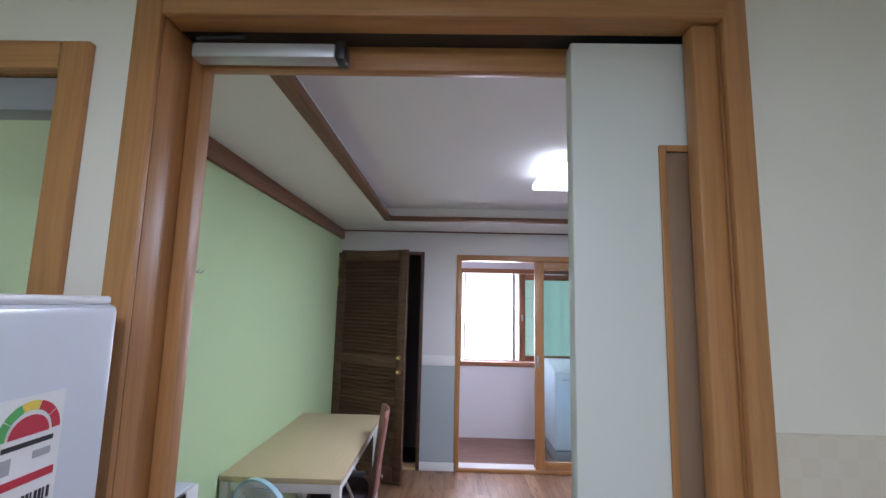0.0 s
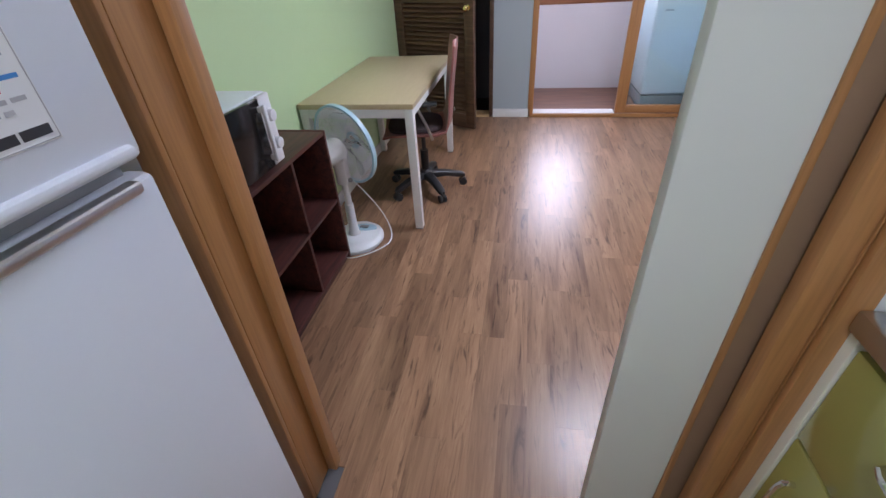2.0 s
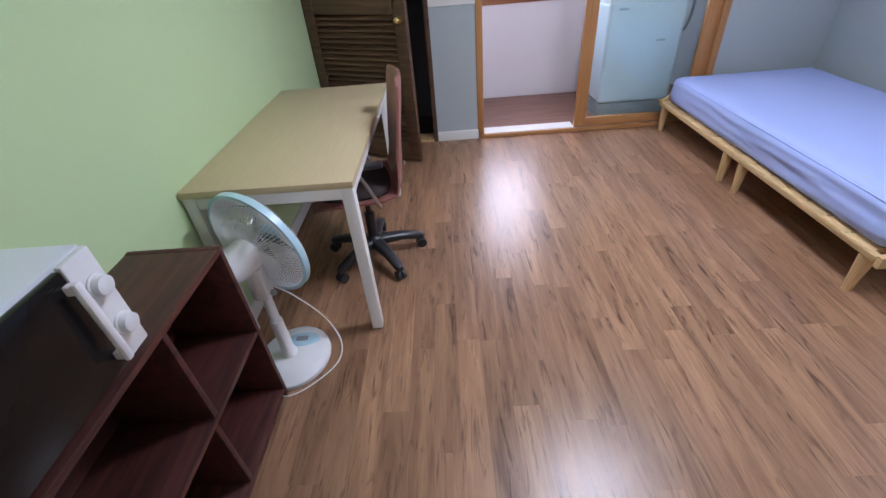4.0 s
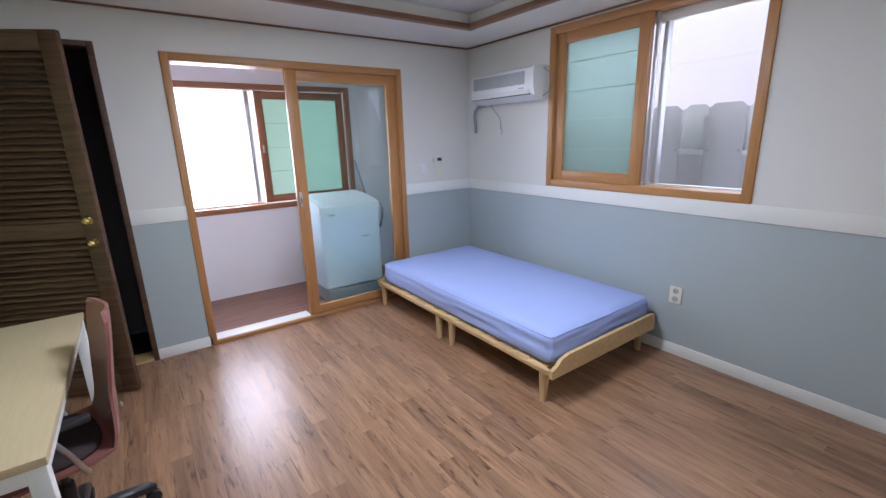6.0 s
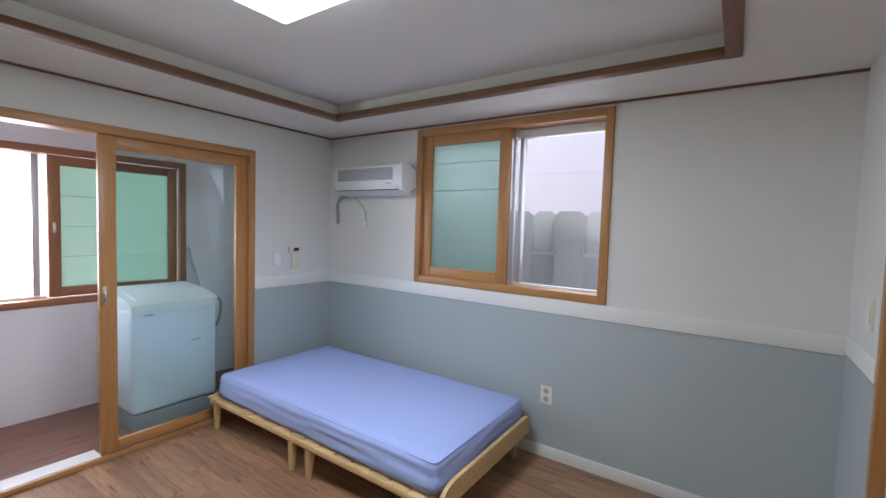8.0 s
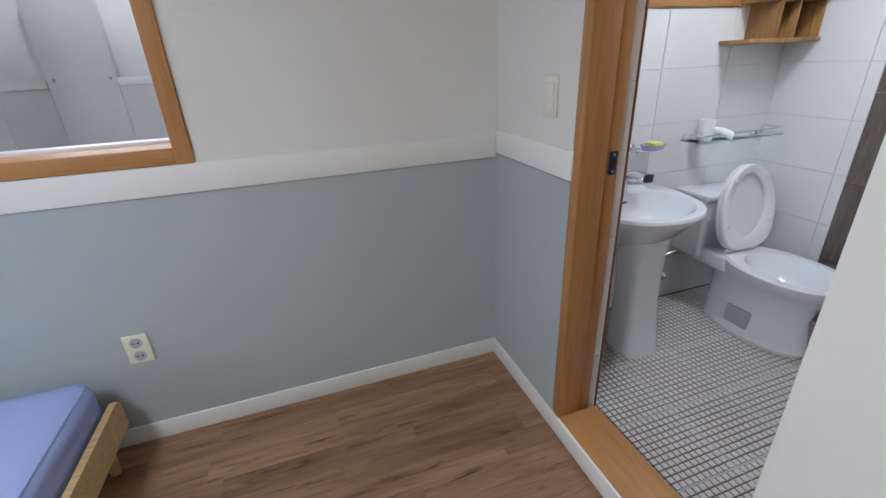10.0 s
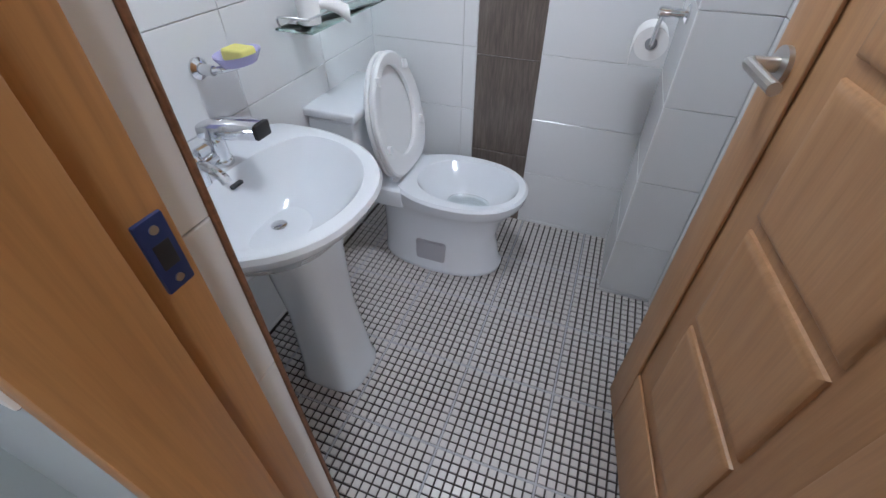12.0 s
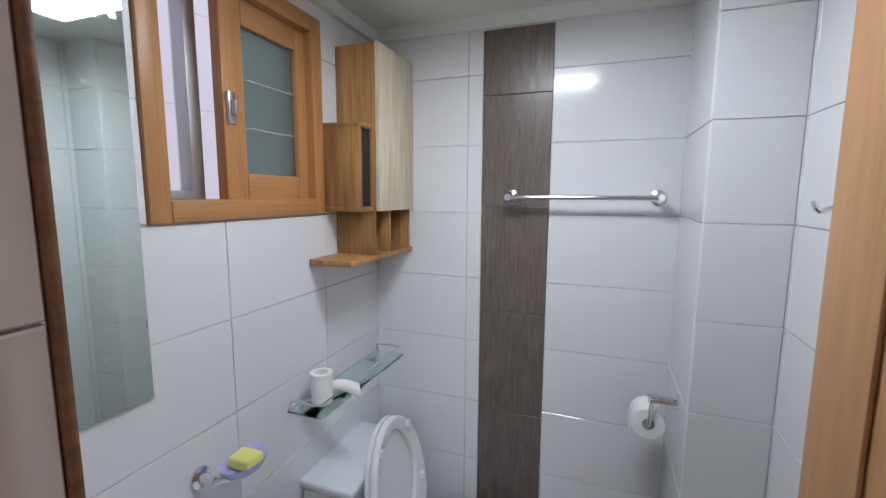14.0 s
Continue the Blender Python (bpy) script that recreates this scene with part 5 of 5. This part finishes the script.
def basin_ring(z, k, dx=0.0, back=2.585):
    """D-shaped outline: straight at the wall, round in front."""
    pts = []
    for i in range(48):
        a = 2 * math.pi * i / 48
        ca, sa = math.cos(a), math.sin(a)
        x = 2.40 + dx + (0.185 if ca > 0 else 0.33) * k * math.copysign(abs(ca) ** (0.55 if ca > 0 else 1.0), ca)
        pts.append(Vector((min(x, back), 0.275 + 0.285 * k * math.copysign(abs(sa) ** 0.85, sa), z)))
    return pts


def bowl_ring(z, ry, rx, cx=2.335):
    return [Vector((cx + rx * (0.5 if math.cos(2 * math.pi * i / 48) > 0 else 1.0) * math.copysign(abs(math.cos(2 * math.pi * i / 48)) ** (0.7 if math.cos(2 * math.pi * i / 48) > 0 else 1.0), math.cos(2 * math.pi * i / 48)), 0.275 + ry * math.sin(2 * math.pi * i / 48), z)) for i in range(48)]


BD = -0.028
rings = [basin_ring(z + BD, k, dx) for z, k, dx in ((0.60, 0.30, -0.02), (0.62, 0.42, -0.02), (0.68, 0.70, -0.01), (0.735, 0.87, 0), (0.765, 0.97, 0), (0.785, 1.0, 0), (0.797, 0.985, 0), (0.80, 0.96, 0))]
rings += [bowl_ring(z + BD, ry, rx) for z, ry, rx in ((0.797, 0.24, 0.225), (0.785, 0.23, 0.215), (0.74, 0.20, 0.18), (0.69, 0.14, 0.13), (0.66, 0.07, 0.065), (0.652, 0.02, 0.02))]
part("bowl", loft(rings), "ceramic", wb)
part("drain", join(lathe((2.335, 0.268, 0.658 + BD), Z, [(0.033, 0), (0.033, 0.005), (0.028, 0.006), (0.024, 0.003)], 24), lathe((2.335, 0.268, 0.662 + BD), Z, [(0.018, 0), (0.020, 0.008), (0.014, 0.011)], 20)), "chrome", wb, "chrome drain plug")
part("drain_gap", lathe((2.335, 0.268, 0.660 + BD), Z, [(0.027, 0), (0.027, 0.0042), (0.001, 0.0042)], 20), "black_plastic", wb, "dark gap round the plug")
part("overflow", one(2.425, 2.438, 0.248, 0.284, 0.733, 0.741, 0.002), "black_plastic", wb, "dark overflow slot")
part("pedestal", loft([ring((2.28 + dx, 0.242 + 0.03 * z, z), X, Y, rx, ry, 28, 3.6) for z, rx, ry, dx in ((BZ, 0.108, 0.102, 0), (BZ + 0.02, 0.108, 0.102, 0), (BZ + 0.045, 0.10, 0.094, 0), (0.35, 0.082, 0.08, 0.005), (0.55, 0.086, 0.092, 0.01), (0.64, 0.10, 0.12, 0.02))]), "ceramic", wb)
tp = thing("tap", (2.48, 0.255, 0.78), "chrome basin mixer tap with shower hose", "tap")
part("body", join(lathe((2.485, 0.235, 0.768), Z, [(0.028, 0), (0.028, 0.012), (0.024, 0.016), (0.023, 0.06), (0.021, 0.07)], 24), lathe((2.485, 0.29, 0.795), Y, [(0.016, -0.06), (0.017, 0.05)], 18)), "chrome", tp)
part("lever", join(loft([ring((x, y, z), Y, Z, w, h, 16, 4) for x, y, z, w, h in ((2.505, 0.235, 0.855, 0.024, 0.018), (2.47, 0.222, 0.857, 0.027, 0.023), (2.42, 0.205, 0.857, 0.028, 0.023), (2.378, 0.192, 0.855, 0.027, 0.02))]), lathe((2.485, 0.232, 0.835), Z, [(0.023, 0), (0.021, 0.03)], 20)), "chrome", tp)
# black piece stands for the dark reflection on the chrome lever
part("lever_end", one(2.370, 2.378, 0.168, 0.216, 0.837, 0.873, 0.003), "black_plastic", tp)
part("diverter", join(lathe((2.465, 0.325, 0.768), Z, [(0.022, 0), (0.020, 0.05), (0.024, 0.055), (0.016, 0.07)], 18), tube([(2.465, 0.325, 0.815), (2.425, 0.33, 0.822), (2.385, 0.335, 0.812), (2.372, 0.337, 0.798)], 0.012, 10, 5), lathe((2.465, 0.31, 0.835), -Y, [(0.013, 0), (0.013, 0.03)], 12)), "chrome", tp)
part("hose", tube([(2.465, 0.33, 0.845), (2.465, 0.338, 0.885), (2.467, 0.365, 0.905), (2.475, 0.405, 0.89), (2.49, 0.445, 0.82), (2.505, 0.475, 0.72), (2.515, 0.49, 0.62)], 0.0095, 10, 8), "brushed_steel", tp, "flexible steel hose")
part("hose", tube([(2.475, 0.345, 0.81), (2.49, 0.40, 0.80), (2.505, 0.47, 0.785), (2.52, 0.55, 0.75)], 0.010, 8, 6), "brushed_steel", tp)
vl = thing("stop_valve", (2.58, 0.33, 0.38), "chrome stop valves under the basin", "valve")
for y in (0.42, 0.13):
    part("valve", join(rod((2.598, y, 0.42), (2.52, y, 0.42), 0.011), rod((2.535, y, 0.42), (2.535, y, 0.48), 0.009), lathe((2.52, y, 0.42), -X, [(0.018, 0), (0.02, 0.015), (0.012, 0.03)], 12)), "chrome", vl)

# toilet
TYC = -0.422
wc = thing("toilet", (2.2, TYC, BZ), "white ceramic toilet with raised seat and lid", "toilet")


def oval(cx, z, rx, ry, k=40, sharp=2.2):
    return ring((cx, TYC, z), X, Y, rx, ry, k, sharp)


part("bowl", loft([oval(2.155, BZ, 0.262, 0.136), oval(2.155, BZ + 0.015, 0.264, 0.138), oval(2.16, BZ + 0.04, 0.254, 0.126), oval(2.17, 0.20, 0.243, 0.112), oval(2.155, 0.29, 0.255, 0.125), oval(2.115, 0.35, 0.268, 0.165), oval(2.09, 0.385, 0.263, 0.188), oval(2.087, 0.41, 0.263, 0.193), oval(2.087, 0.42, 0.253, 0.183),
                  oval(2.055, 0.42, 0.196, 0.150), oval(2.055, 0.41, 0.190, 0.144), oval(2.055, 0.36, 0.160, 0.122), oval(2.06, 0.30, 0.09, 0.07), oval(2.07, 0.285, 0.03, 0.03)]), "ceramic", wc)
part("deck", one(2.26, 2.50, TYC - 0.15, TYC + 0.15, 0.33, 0.418, 0.02, 3), "ceramic", wc)
# grey panel paints in the shade of the hollow side
part("trap_panel", one(2.10, 2.23, TYC + 0.08, TYC + 0.1285, 0.08, 0.18, 0.014), "grey_print", wc, "grey panel for the shaded side recess")
part("water", loft([oval(2.05, 0.318, 0.085, 0.062), oval(2.05, 0.32, 0.085, 0.062)]), "water", wc, "water")
part("tank", one(2.405, 2.592, TYC - 0.185, TYC + 0.185, 0.36, 0.672, 0.018, 3), "ceramic", wc)
part("tank_lid", one(2.393, 2.595, TYC - 0.195, TYC + 0.195, 0.675, 0.706, 0.010, 3), "ceramic", wc)
part("flush_knob", lathe((2.455, TYC + 0.185, 0.61), Y, [(0.016, 0), (0.016, 0.012), (0.018, 0.016), (0.01, 0.026)], 18), "chrome", wc, "chrome flush knob")
tilt = radians(11)
pv = Vector((2.315, TYC, 0.430))
su = Vector((math.sin(tilt) * 1, 0, math.cos(tilt)))
sn = Vector((-math.cos(tilt), 0, math.sin(tilt)))


def lid_ring(k, off, grow=1.0, hole=False):
    pts = []
    for i in range(48):
        a = 2 * math.pi * i / 48
        r1, r2 = (0.213, 0.178) if not hole else (0.160, 0.122)
        u, w2 = math.cos(a), math.sin(a)
        if u < 0 and not hole:
            u, w2 = -abs(u) ** 0.7, math.copysign(abs(w2) ** 0.6, w2)
        pts.append(pv + su * (0.214 + (0.01 if hole else 0) + r1 * k * u) + Y * (r2 * k * w2 * (1 - 0.10 * u * (u > 0))) + sn * off)
    return pts


part("lid", loft([lid_ring(0.97, -0.004), lid_ring(1.0, 0.0), lid_ring(1.0, 0.010), lid_ring(0.97, 0.014)]), "white_plastic", wc)
part("seat", loft([lid_ring(0.98, 0.018), lid_ring(1.0, 0.022), lid_ring(1.0, 0.034), lid_ring(0.97, 0.040), lid_ring(1.1, 0.038, hole=True), lid_ring(1.0, 0.032, hole=True), lid_ring(1.0, 0.018, hole=True)], False, False), "white_plastic", wc)
for u, w2 in ((0.36, 0.10), (0.36, -0.10), (0.14, 0.14), (0.14, -0.14)):
    c = pv + su * u + Y * w2 + sn * 0.038
    part("bumper", loft([ring(c + sn * h, su, Y, 0.016 * k, 0.010 * k, 12, 3) for h, k in ((0, 1), (0.012, 0.95), (0.014, 0.8))]), "white_plastic", wc)
for w2 in (-0.08, 0.08):
    part("hinge", rod(pv + Y * (w2 - 0.02) + Z * -0.002 - X * 0.005, pv + Y * (w2 + 0.02) + Z * -0.002 - X * 0.005, 0.012), "white_plastic", wc)
wv = thing("stop_valve", (2.58, -0.18, 0.2), "chrome angle valve with pipe beside the toilet", "valve")
part("valve", join(rod((2.60, -0.16, 0.22), (2.53, -0.16, 0.22), 0.012), rod((2.545, -0.16, 0.22), (2.545, -0.16, 0.30), 0.009), lathe((2.53, -0.16, 0.22), -X, [(0.02, 0), (0.022, 0.015), (0.012, 0.03)], 12)), "brushed_steel", wv)
part("pipe", tube([(2.545, -0.16, 0.30), (2.545, -0.19, 0.34), (2.53, -0.27, 0.36)], 0.007, 8, 5), "brushed_steel", wv)

# mirror, soap dish, cup, glass shelf
mi = thing("mirror", (BX1, 0.42, 1.6), "frameless bathroom mirror with spots at the top", "mirror")
part("glass", one(BX1 - 0.013, BX1 - 0.008, 0.216, 0.655, 1.193, 2.10, 0), "mirror", mi)
part("back", one(BX1 - 0.008, BX1 - 0.006, 0.217, 0.654, 1.194, 2.099, 0), "grey_plastic", mi)
sdh = thing("soap_dish", (BX1, 0.09, 0.95), "lavender plastic soap dish on a chrome bracket", "soap dish")
part("bracket", join(lathe((BX1 - 0.006, 0.12, 0.945), -X, [(0.026, 0), (0.026, 0.006), (0.014, 0.012), (0.012, 0.05)], 20), tube([(BX1 - 0.05, 0.12, 0.945), (BX1 - 0.07, 0.10, 0.945), (BX1 - 0.085, 0.07, 0.945)], 0.009, 10, 4)), "chrome", sdh)
part("dish", loft([ring((BX1 - 0.085, 0.06, z), X, Y, rx, ry, 28) for z, rx, ry in ((0.945, 0.02, 0.03), (0.95, 0.035, 0.05), (0.97, 0.045, 0.065), (0.975, 0.047, 0.067), (0.972, 0.042, 0.06), (0.955, 0.03, 0.045))]), "lavender_plastic", sdh)
solo("sponge", one(BX1 - 0.12, BX1 - 0.055, 0.03, 0.085, 0.956, 0.986, 0.008, 3), "sponge", "yellow sponge in the soap dish", "sponge")
ch = thing("cup_holder", (BX1, 0.46, 0.95), "lavender plastic toothbrush cup on a chrome bracket", "cup")
part("bracket", lathe((BX1 - 0.006, 0.445, 0.945), -X, [(0.026, 0), (0.026, 0.006), (0.012, 0.012), (0.011, 0.05)], 20), "chrome", ch)
part("cup", lathe((BX1 - 0.085, 0.445, 0.87), Z, [(0.020, 0), (0.029, 0.005), (0.036, 0.10), (0.033, 0.10), (0.026, 0.008)], 24), "lavender_plastic", ch)
gs = thing("glass_shelf", (BX1, -0.46, 0.96), "green glass wall shelf with chrome rail", "shelf")
gp = part("plate", one(BX1 - 0.135, BX1 - 0.008, -0.745, -0.185, 0.955, 0.962, 0.002), "green_glass", gs, "green-tinted glass plate")
gp.visible_shadow = False
part("rail", tube([(BX1 - 0.02, -0.195, 0.962), (BX1 - 0.02, -0.195, 0.99), (BX1 - 0.11, -0.20, 0.99), (BX1 - 0.118, -0.25, 0.99), (BX1 - 0.118, -0.69, 0.99), (BX1 - 0.11, -0.735, 0.99), (BX1 - 0.02, -0.735, 0.99), (BX1 - 0.02, -0.735, 0.962)], 0.0035, 8, 4), "chrome", gs)
for y in (-0.26, -0.66):
    part("bracket", join(lathe((BX1 - 0.03, y, 0.962), Z, [(0.02, 0), (0.018, 0.008)], 18), one(BX1 - 0.05, BX1 - 0.006, y - 0.012, y + 0.012, 0.938, 0.955, 0.003)), "chrome", gs)
tr = thing("tissue_roll", (BX1 - 0.07, -0.33, 0.962), "nearly used toilet paper roll standing on the glass shelf", "toilet paper")
part("roll", lathe((BX1 - 0.075, -0.268, 0.9625), Z, [(0.018, 0), (0.032, 0.0), (0.035, 0.1), (0.021, 0.1), (0.018, 0.01)], 24), "paper", tr)
ax0, ax1 = Vector((BX1 - 0.085, -0.285, 1.012)), Vector((BX1 - 0.165, -0.345, 0.978))
cone = []
for i in range(7):
    k = i / 6
    r = 0.012 + 0.016 * k
    cone.append(ring(ax0.lerp(ax1, k) + Z * 0.012 * math.sin(3.1 * k), Vector((0.6, -0.8, 0)), Z, r * (1 + 0.1 * (i % 2)), r * 0.9, 20, 2.2))
part("loose_sheet", loft(cone, True, True), "paper", tr)

# wooden wall cabinet
cb = thing("wall_cabinet", (BX1, -0.6, 1.4), "stepped bathroom wall cabinet of oiled wood with pale door", "cabinet")
CF = BX1 - 0.155
part("side_panel", one(CF, BX1 - 0.007, -0.505, -0.489, 1.56, 2.11, 0.002), "acacia", cb)
part("side_panel", one(CF, BX1 - 0.007, -0.765, -0.75, 1.56, 2.11, 0.002), "acacia", cb)
part("top_panel", one(CF, BX1 - 0.007, -0.75, -0.505, 2.095, 2.11, 0.002), "acacia", cb)
part("back_panel", one(BX1 - 0.012, BX1 - 0.007, -0.75, -0.505, 1.41, 2.095, 0), "acacia", cb)
part("door", one(CF - 0.018, CF - 0.001, -0.765, -0.489, 1.56, 2.112, 0.003), "pale_pine", cb, "pale pine door")
part("side_box", boxes((CF + 0.01, BX1 - 0.007, -0.489, -0.405, 1.832, 1.847), (CF + 0.01, BX1 - 0.007, -0.489, -0.405, 1.56, 1.575), (CF + 0.01, BX1 - 0.007, -0.42, -0.405, 1.575, 1.832), bev=0.002), "acacia", cb)
# black sheet across the open box paints in the shade within
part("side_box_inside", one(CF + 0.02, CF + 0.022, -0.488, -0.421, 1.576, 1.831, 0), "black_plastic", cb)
part("lower_panel", one(CF, BX1 - 0.007, -0.49, -0.474, 1.41, 1.56, 0.002), "acacia", cb)
part("lower_panel", one(CF, BX1 - 0.007, -0.765, -0.752, 1.41, 1.56, 0.002), "acacia", cb)
part("divider", one(CF, BX1 - 0.007, -0.60, -0.588, 1.41, 1.56, 0.002), "acacia", cb)
part("base_shelf", one(CF - 0.01, BX1 - 0.007, -0.767, -0.315, 1.392, 1.41, 0.003), "acacia", cb)

# towel bar, paper holder, hook
tb = thing("towel_bar", (1.79, BY0, 1.61), "chrome towel bar on the tiled wall", "towel bar")
part("bar", rod((1.54, BY0 + 0.07, 1.61), (2.035, BY0 + 0.07, 1.61), 0.008, 14), "chrome", tb)
for x in (1.545, 2.03):
    part("post", join(lathe((x, BY0 + 0.006, 1.61), Y, [(0.026, 0), (0.026, 0.006), (0.012, 0.012), (0.011, 0.05)], 20), lathe((x, BY0 + 0.05, 1.61), Y, [(0.018, 0), (0.02, 0.02), (0.012, 0.036)], 18)), "chrome", tb)
ph = thing("paper_holder", (1.481, -0.55, 1.01), "chrome toilet paper holder with a white roll", "paper holder")
part("bracket", join(lathe((1.481, -0.555, 1.012), X, [(0.025, 0), (0.025, 0.005), (0.012, 0.012), (0.011, 0.06)], 18), lathe((1.53, -0.555, 1.012), X, [(0.014, 0), (0.015, 0.025), (0.010, 0.03)], 14)), "chrome", ph)
part("arm", tube([(1.547, -0.552, 1.008), (1.552, -0.545, 0.97), (1.554, -0.545, 0.935), (1.554, -0.550, 0.926), (1.554, -0.60, 0.925)], 0.006, 8, 4), "chrome", ph)
part("hub", lathe((1.554, -0.561, 0.925), -Y, [(0.017, 0), (0.017, 0.09)], 16), "grey_plastic", ph, "dark cardboard core")
part("roll", loft([ring((1.554, y, 0.925), X, Z, r, r, 28) for y, r in ((-0.655, 0.018), (-0.655, 0.047), (-0.56, 0.047), (-0.56, 0.018), (-0.655, 0.018))], False, False), "paper", ph, "white paper roll")
part("loose_sheet", loft([[Vector((1.6015 + dx + sway, y, z)) for dx, y in ((0, -0.655), (0, -0.56), (0.001, -0.56), (0.001, -0.655))] for z, sway in ((0.925, 0), (0.885, 0.003), (0.86, 0.001))]), "paper", ph)
hk = thing("robe_hook", (BX0, -0.2, 1.6), "small chrome hook on the tiled wall", "hook")
part("hook", tube([(BX0 + 0.006, -0.22, 1.60), (BX0 + 0.04, -0.22, 1.59), (BX0 + 0.05, -0.22, 1.61)], 0.006, 8, 4), "chrome", hk)

# ---- pieces of floors and walls ----
rngp = random.Random(5)
PW = 0.095
xr = XW
row = 0
while xr < XE - 0.005:
    x1 = min(xr + PW, XE)
    ya = YP
    if xr > 1.12:
        ya = YB
    elif xr > -0.72 and x1 < 0.4:
        ya = 0.28
    y = ya - rngp.random() * 0.9
    while y < YN:
        L = 0.72
        c0, c1 = max(y, ya), min(y + L, YN)
        if c1 - c0 > 0.02:
            piece("plank", plate(x1 - xr - 0.0002, c1 - c0 - 0.0002, 0.006, 0.0002, "floor_plank"), Matrix.Translation(((xr + x1) / 2, (c0 + c1) / 2, -0.006)), floor)
        y += L
    xr = x1
    row += 1

# bathroom wall tiles
TZ = 0.05
zr = (BZ, BC)
tiles(bath_east, "tile", (BX1, 0, 0), Y, Z, -X, (BY0, 0.670, *zr), 0.0, TZ, 0.4, 0.25, "wall_tile", holes=((BWY0, BWY1, BWZ0, BWZ1),))
tiles(bath_south, "tile", (0, BY0, 0), -X, Z, Y, (-BX1 + 0.006, -2.145, *zr), -2.2, TZ, 0.4, 0.25, "wall_tile")
tiles(bath_south, "tile", (0, BY0, 0), -X, Z, Y, (-1.895, -1.475, *zr), -1.895, TZ, 0.42, 0.25, "wall_tile")
tiles(bath_south, "stripe_tile", (0, BY0, 0), -X, Z, Y, (-2.145, -1.895, *zr), -2.145, -0.026, 0.25, 0.4, "grey_brown_tile")
tiles(bath_column, "tile", (1.475, 0, 0), -Y, Z, X, (0.425 - 0.006, -BY0, *zr), 0.425, TZ, 0.4, 0.25, "wall_tile")
tiles(bath_column, "tile", (0, -0.425, 0), -X, Z, Y, (-1.475 - 0.006, -BX0 - 0.006, *zr), -1.481, TZ, 0.4, 0.25, "wall_tile")
tiles(bath_west, "tile", (BX0, 0, 0), -Y, Z, X, (-0.64, 0.425, *zr), -0.4, TZ, 0.4, 0.25, "wall_tile")
tiles(bath_north, "tile", (0, 0.676, 0), -X, Z, -Y, (-BX1 + 0.006, -1.998, *zr), -2.6, TZ, 0.4, 0.25, "wall_tile")
tiles(bath_north, "tile", (1.998, 0, 0), -Y, Z, -X, (-0.724, -0.675, BZ, 2.09), -0.724, TZ, 0.4, 0.25, "wall_tile")
part("corner_trim", one(1.989, 1.998, 0.6685, 0.675, BZ, 2.2, 0.002), "trim_wood", bath_north, "thin brown corner bead")

# bathroom mosaic
pit, seam = 0.0262, 0.004
near, far = [], []
nx, ny = int((BX1 - BX0) / pit), int((0.70 - BY0) / pit)
for i in range(nx):
    for j in range(ny):
        x, y = BX0 + 0.012 + i * pit + seam * (i // 11), BY0 + 0.012 + j * pit + seam * (j // 11)
        if x > BX1 - 0.01 or y > 0.69 or (x < 1.48 and y < -0.43):
            continue
        (near if 1.5 < x < 2.06 and 0.28 < y < 0.66 else far).append((x, y))
for x, y in near[:300]:
    piece("mosaic_tile", plate(0.0208, 0.0208, 0.005, 0.0012, "mosaic_tile"), Matrix.Translation((x, y, BZ - 0.004)), bath_floor)
vs, fs = [], []
for x, y in far + near[300:]:
    k, h, c = len(vs), 0.0104, 0.0012
    for dx, dy, z in ((-h, -h, 0), (h, -h, 0), (h, h, 0), (-h, h, 0), (-h + c, -h + c, 0.005), (h - c, -h + c, 0.005), (h - c, h - c, 0.005), (-h + c, h - c, 0.005)):
        vs.append((x + dx, y + dy, BZ - 0.004 + z))
    fs += [(k + 4, k + 5, k + 6, k + 7)] + [(k + a, k + (a + 1) % 4, k + 4 + (a + 1) % 4, k + 4 + a) for a in range(4)]
me = bpy.data.meshes.new("mosaic")
me.from_pydata(vs, [], fs)
me.materials.append(MATS["mosaic_tile"])
mo = new("mosaic", me)
mo.parent = bath_floor
tagged(mo, "small grey mosaic tiles", "", "", "stuff")
seams = []
for i in range(1, 5):
    seams.append((BX0 + 0.012 + i * 11 * pit + seam * (i - 1) - pit / 2 - 0.001, 0))
bm = bmesh.new()
for sx, _ in seams:
    if sx < BX1:
        box(bm, sx, sx + 0.006, BY0 if sx > 1.48 else -0.42, 0.70, BZ - 0.004, BZ - 0.0012)
for j in range(1, 6):
    sy = BY0 + 0.012 + j * 11 * pit + seam * (j - 1) - pit / 2 - 0.001
    if sy < 0.69:
        box(bm, BX0 if sy > -0.42 else 1.48, BX1, sy, sy + 0.006, BZ - 0.004, BZ - 0.0014)
part("grout_seam", bm, "grey_print", bath_floor, "pale repair grout seams")
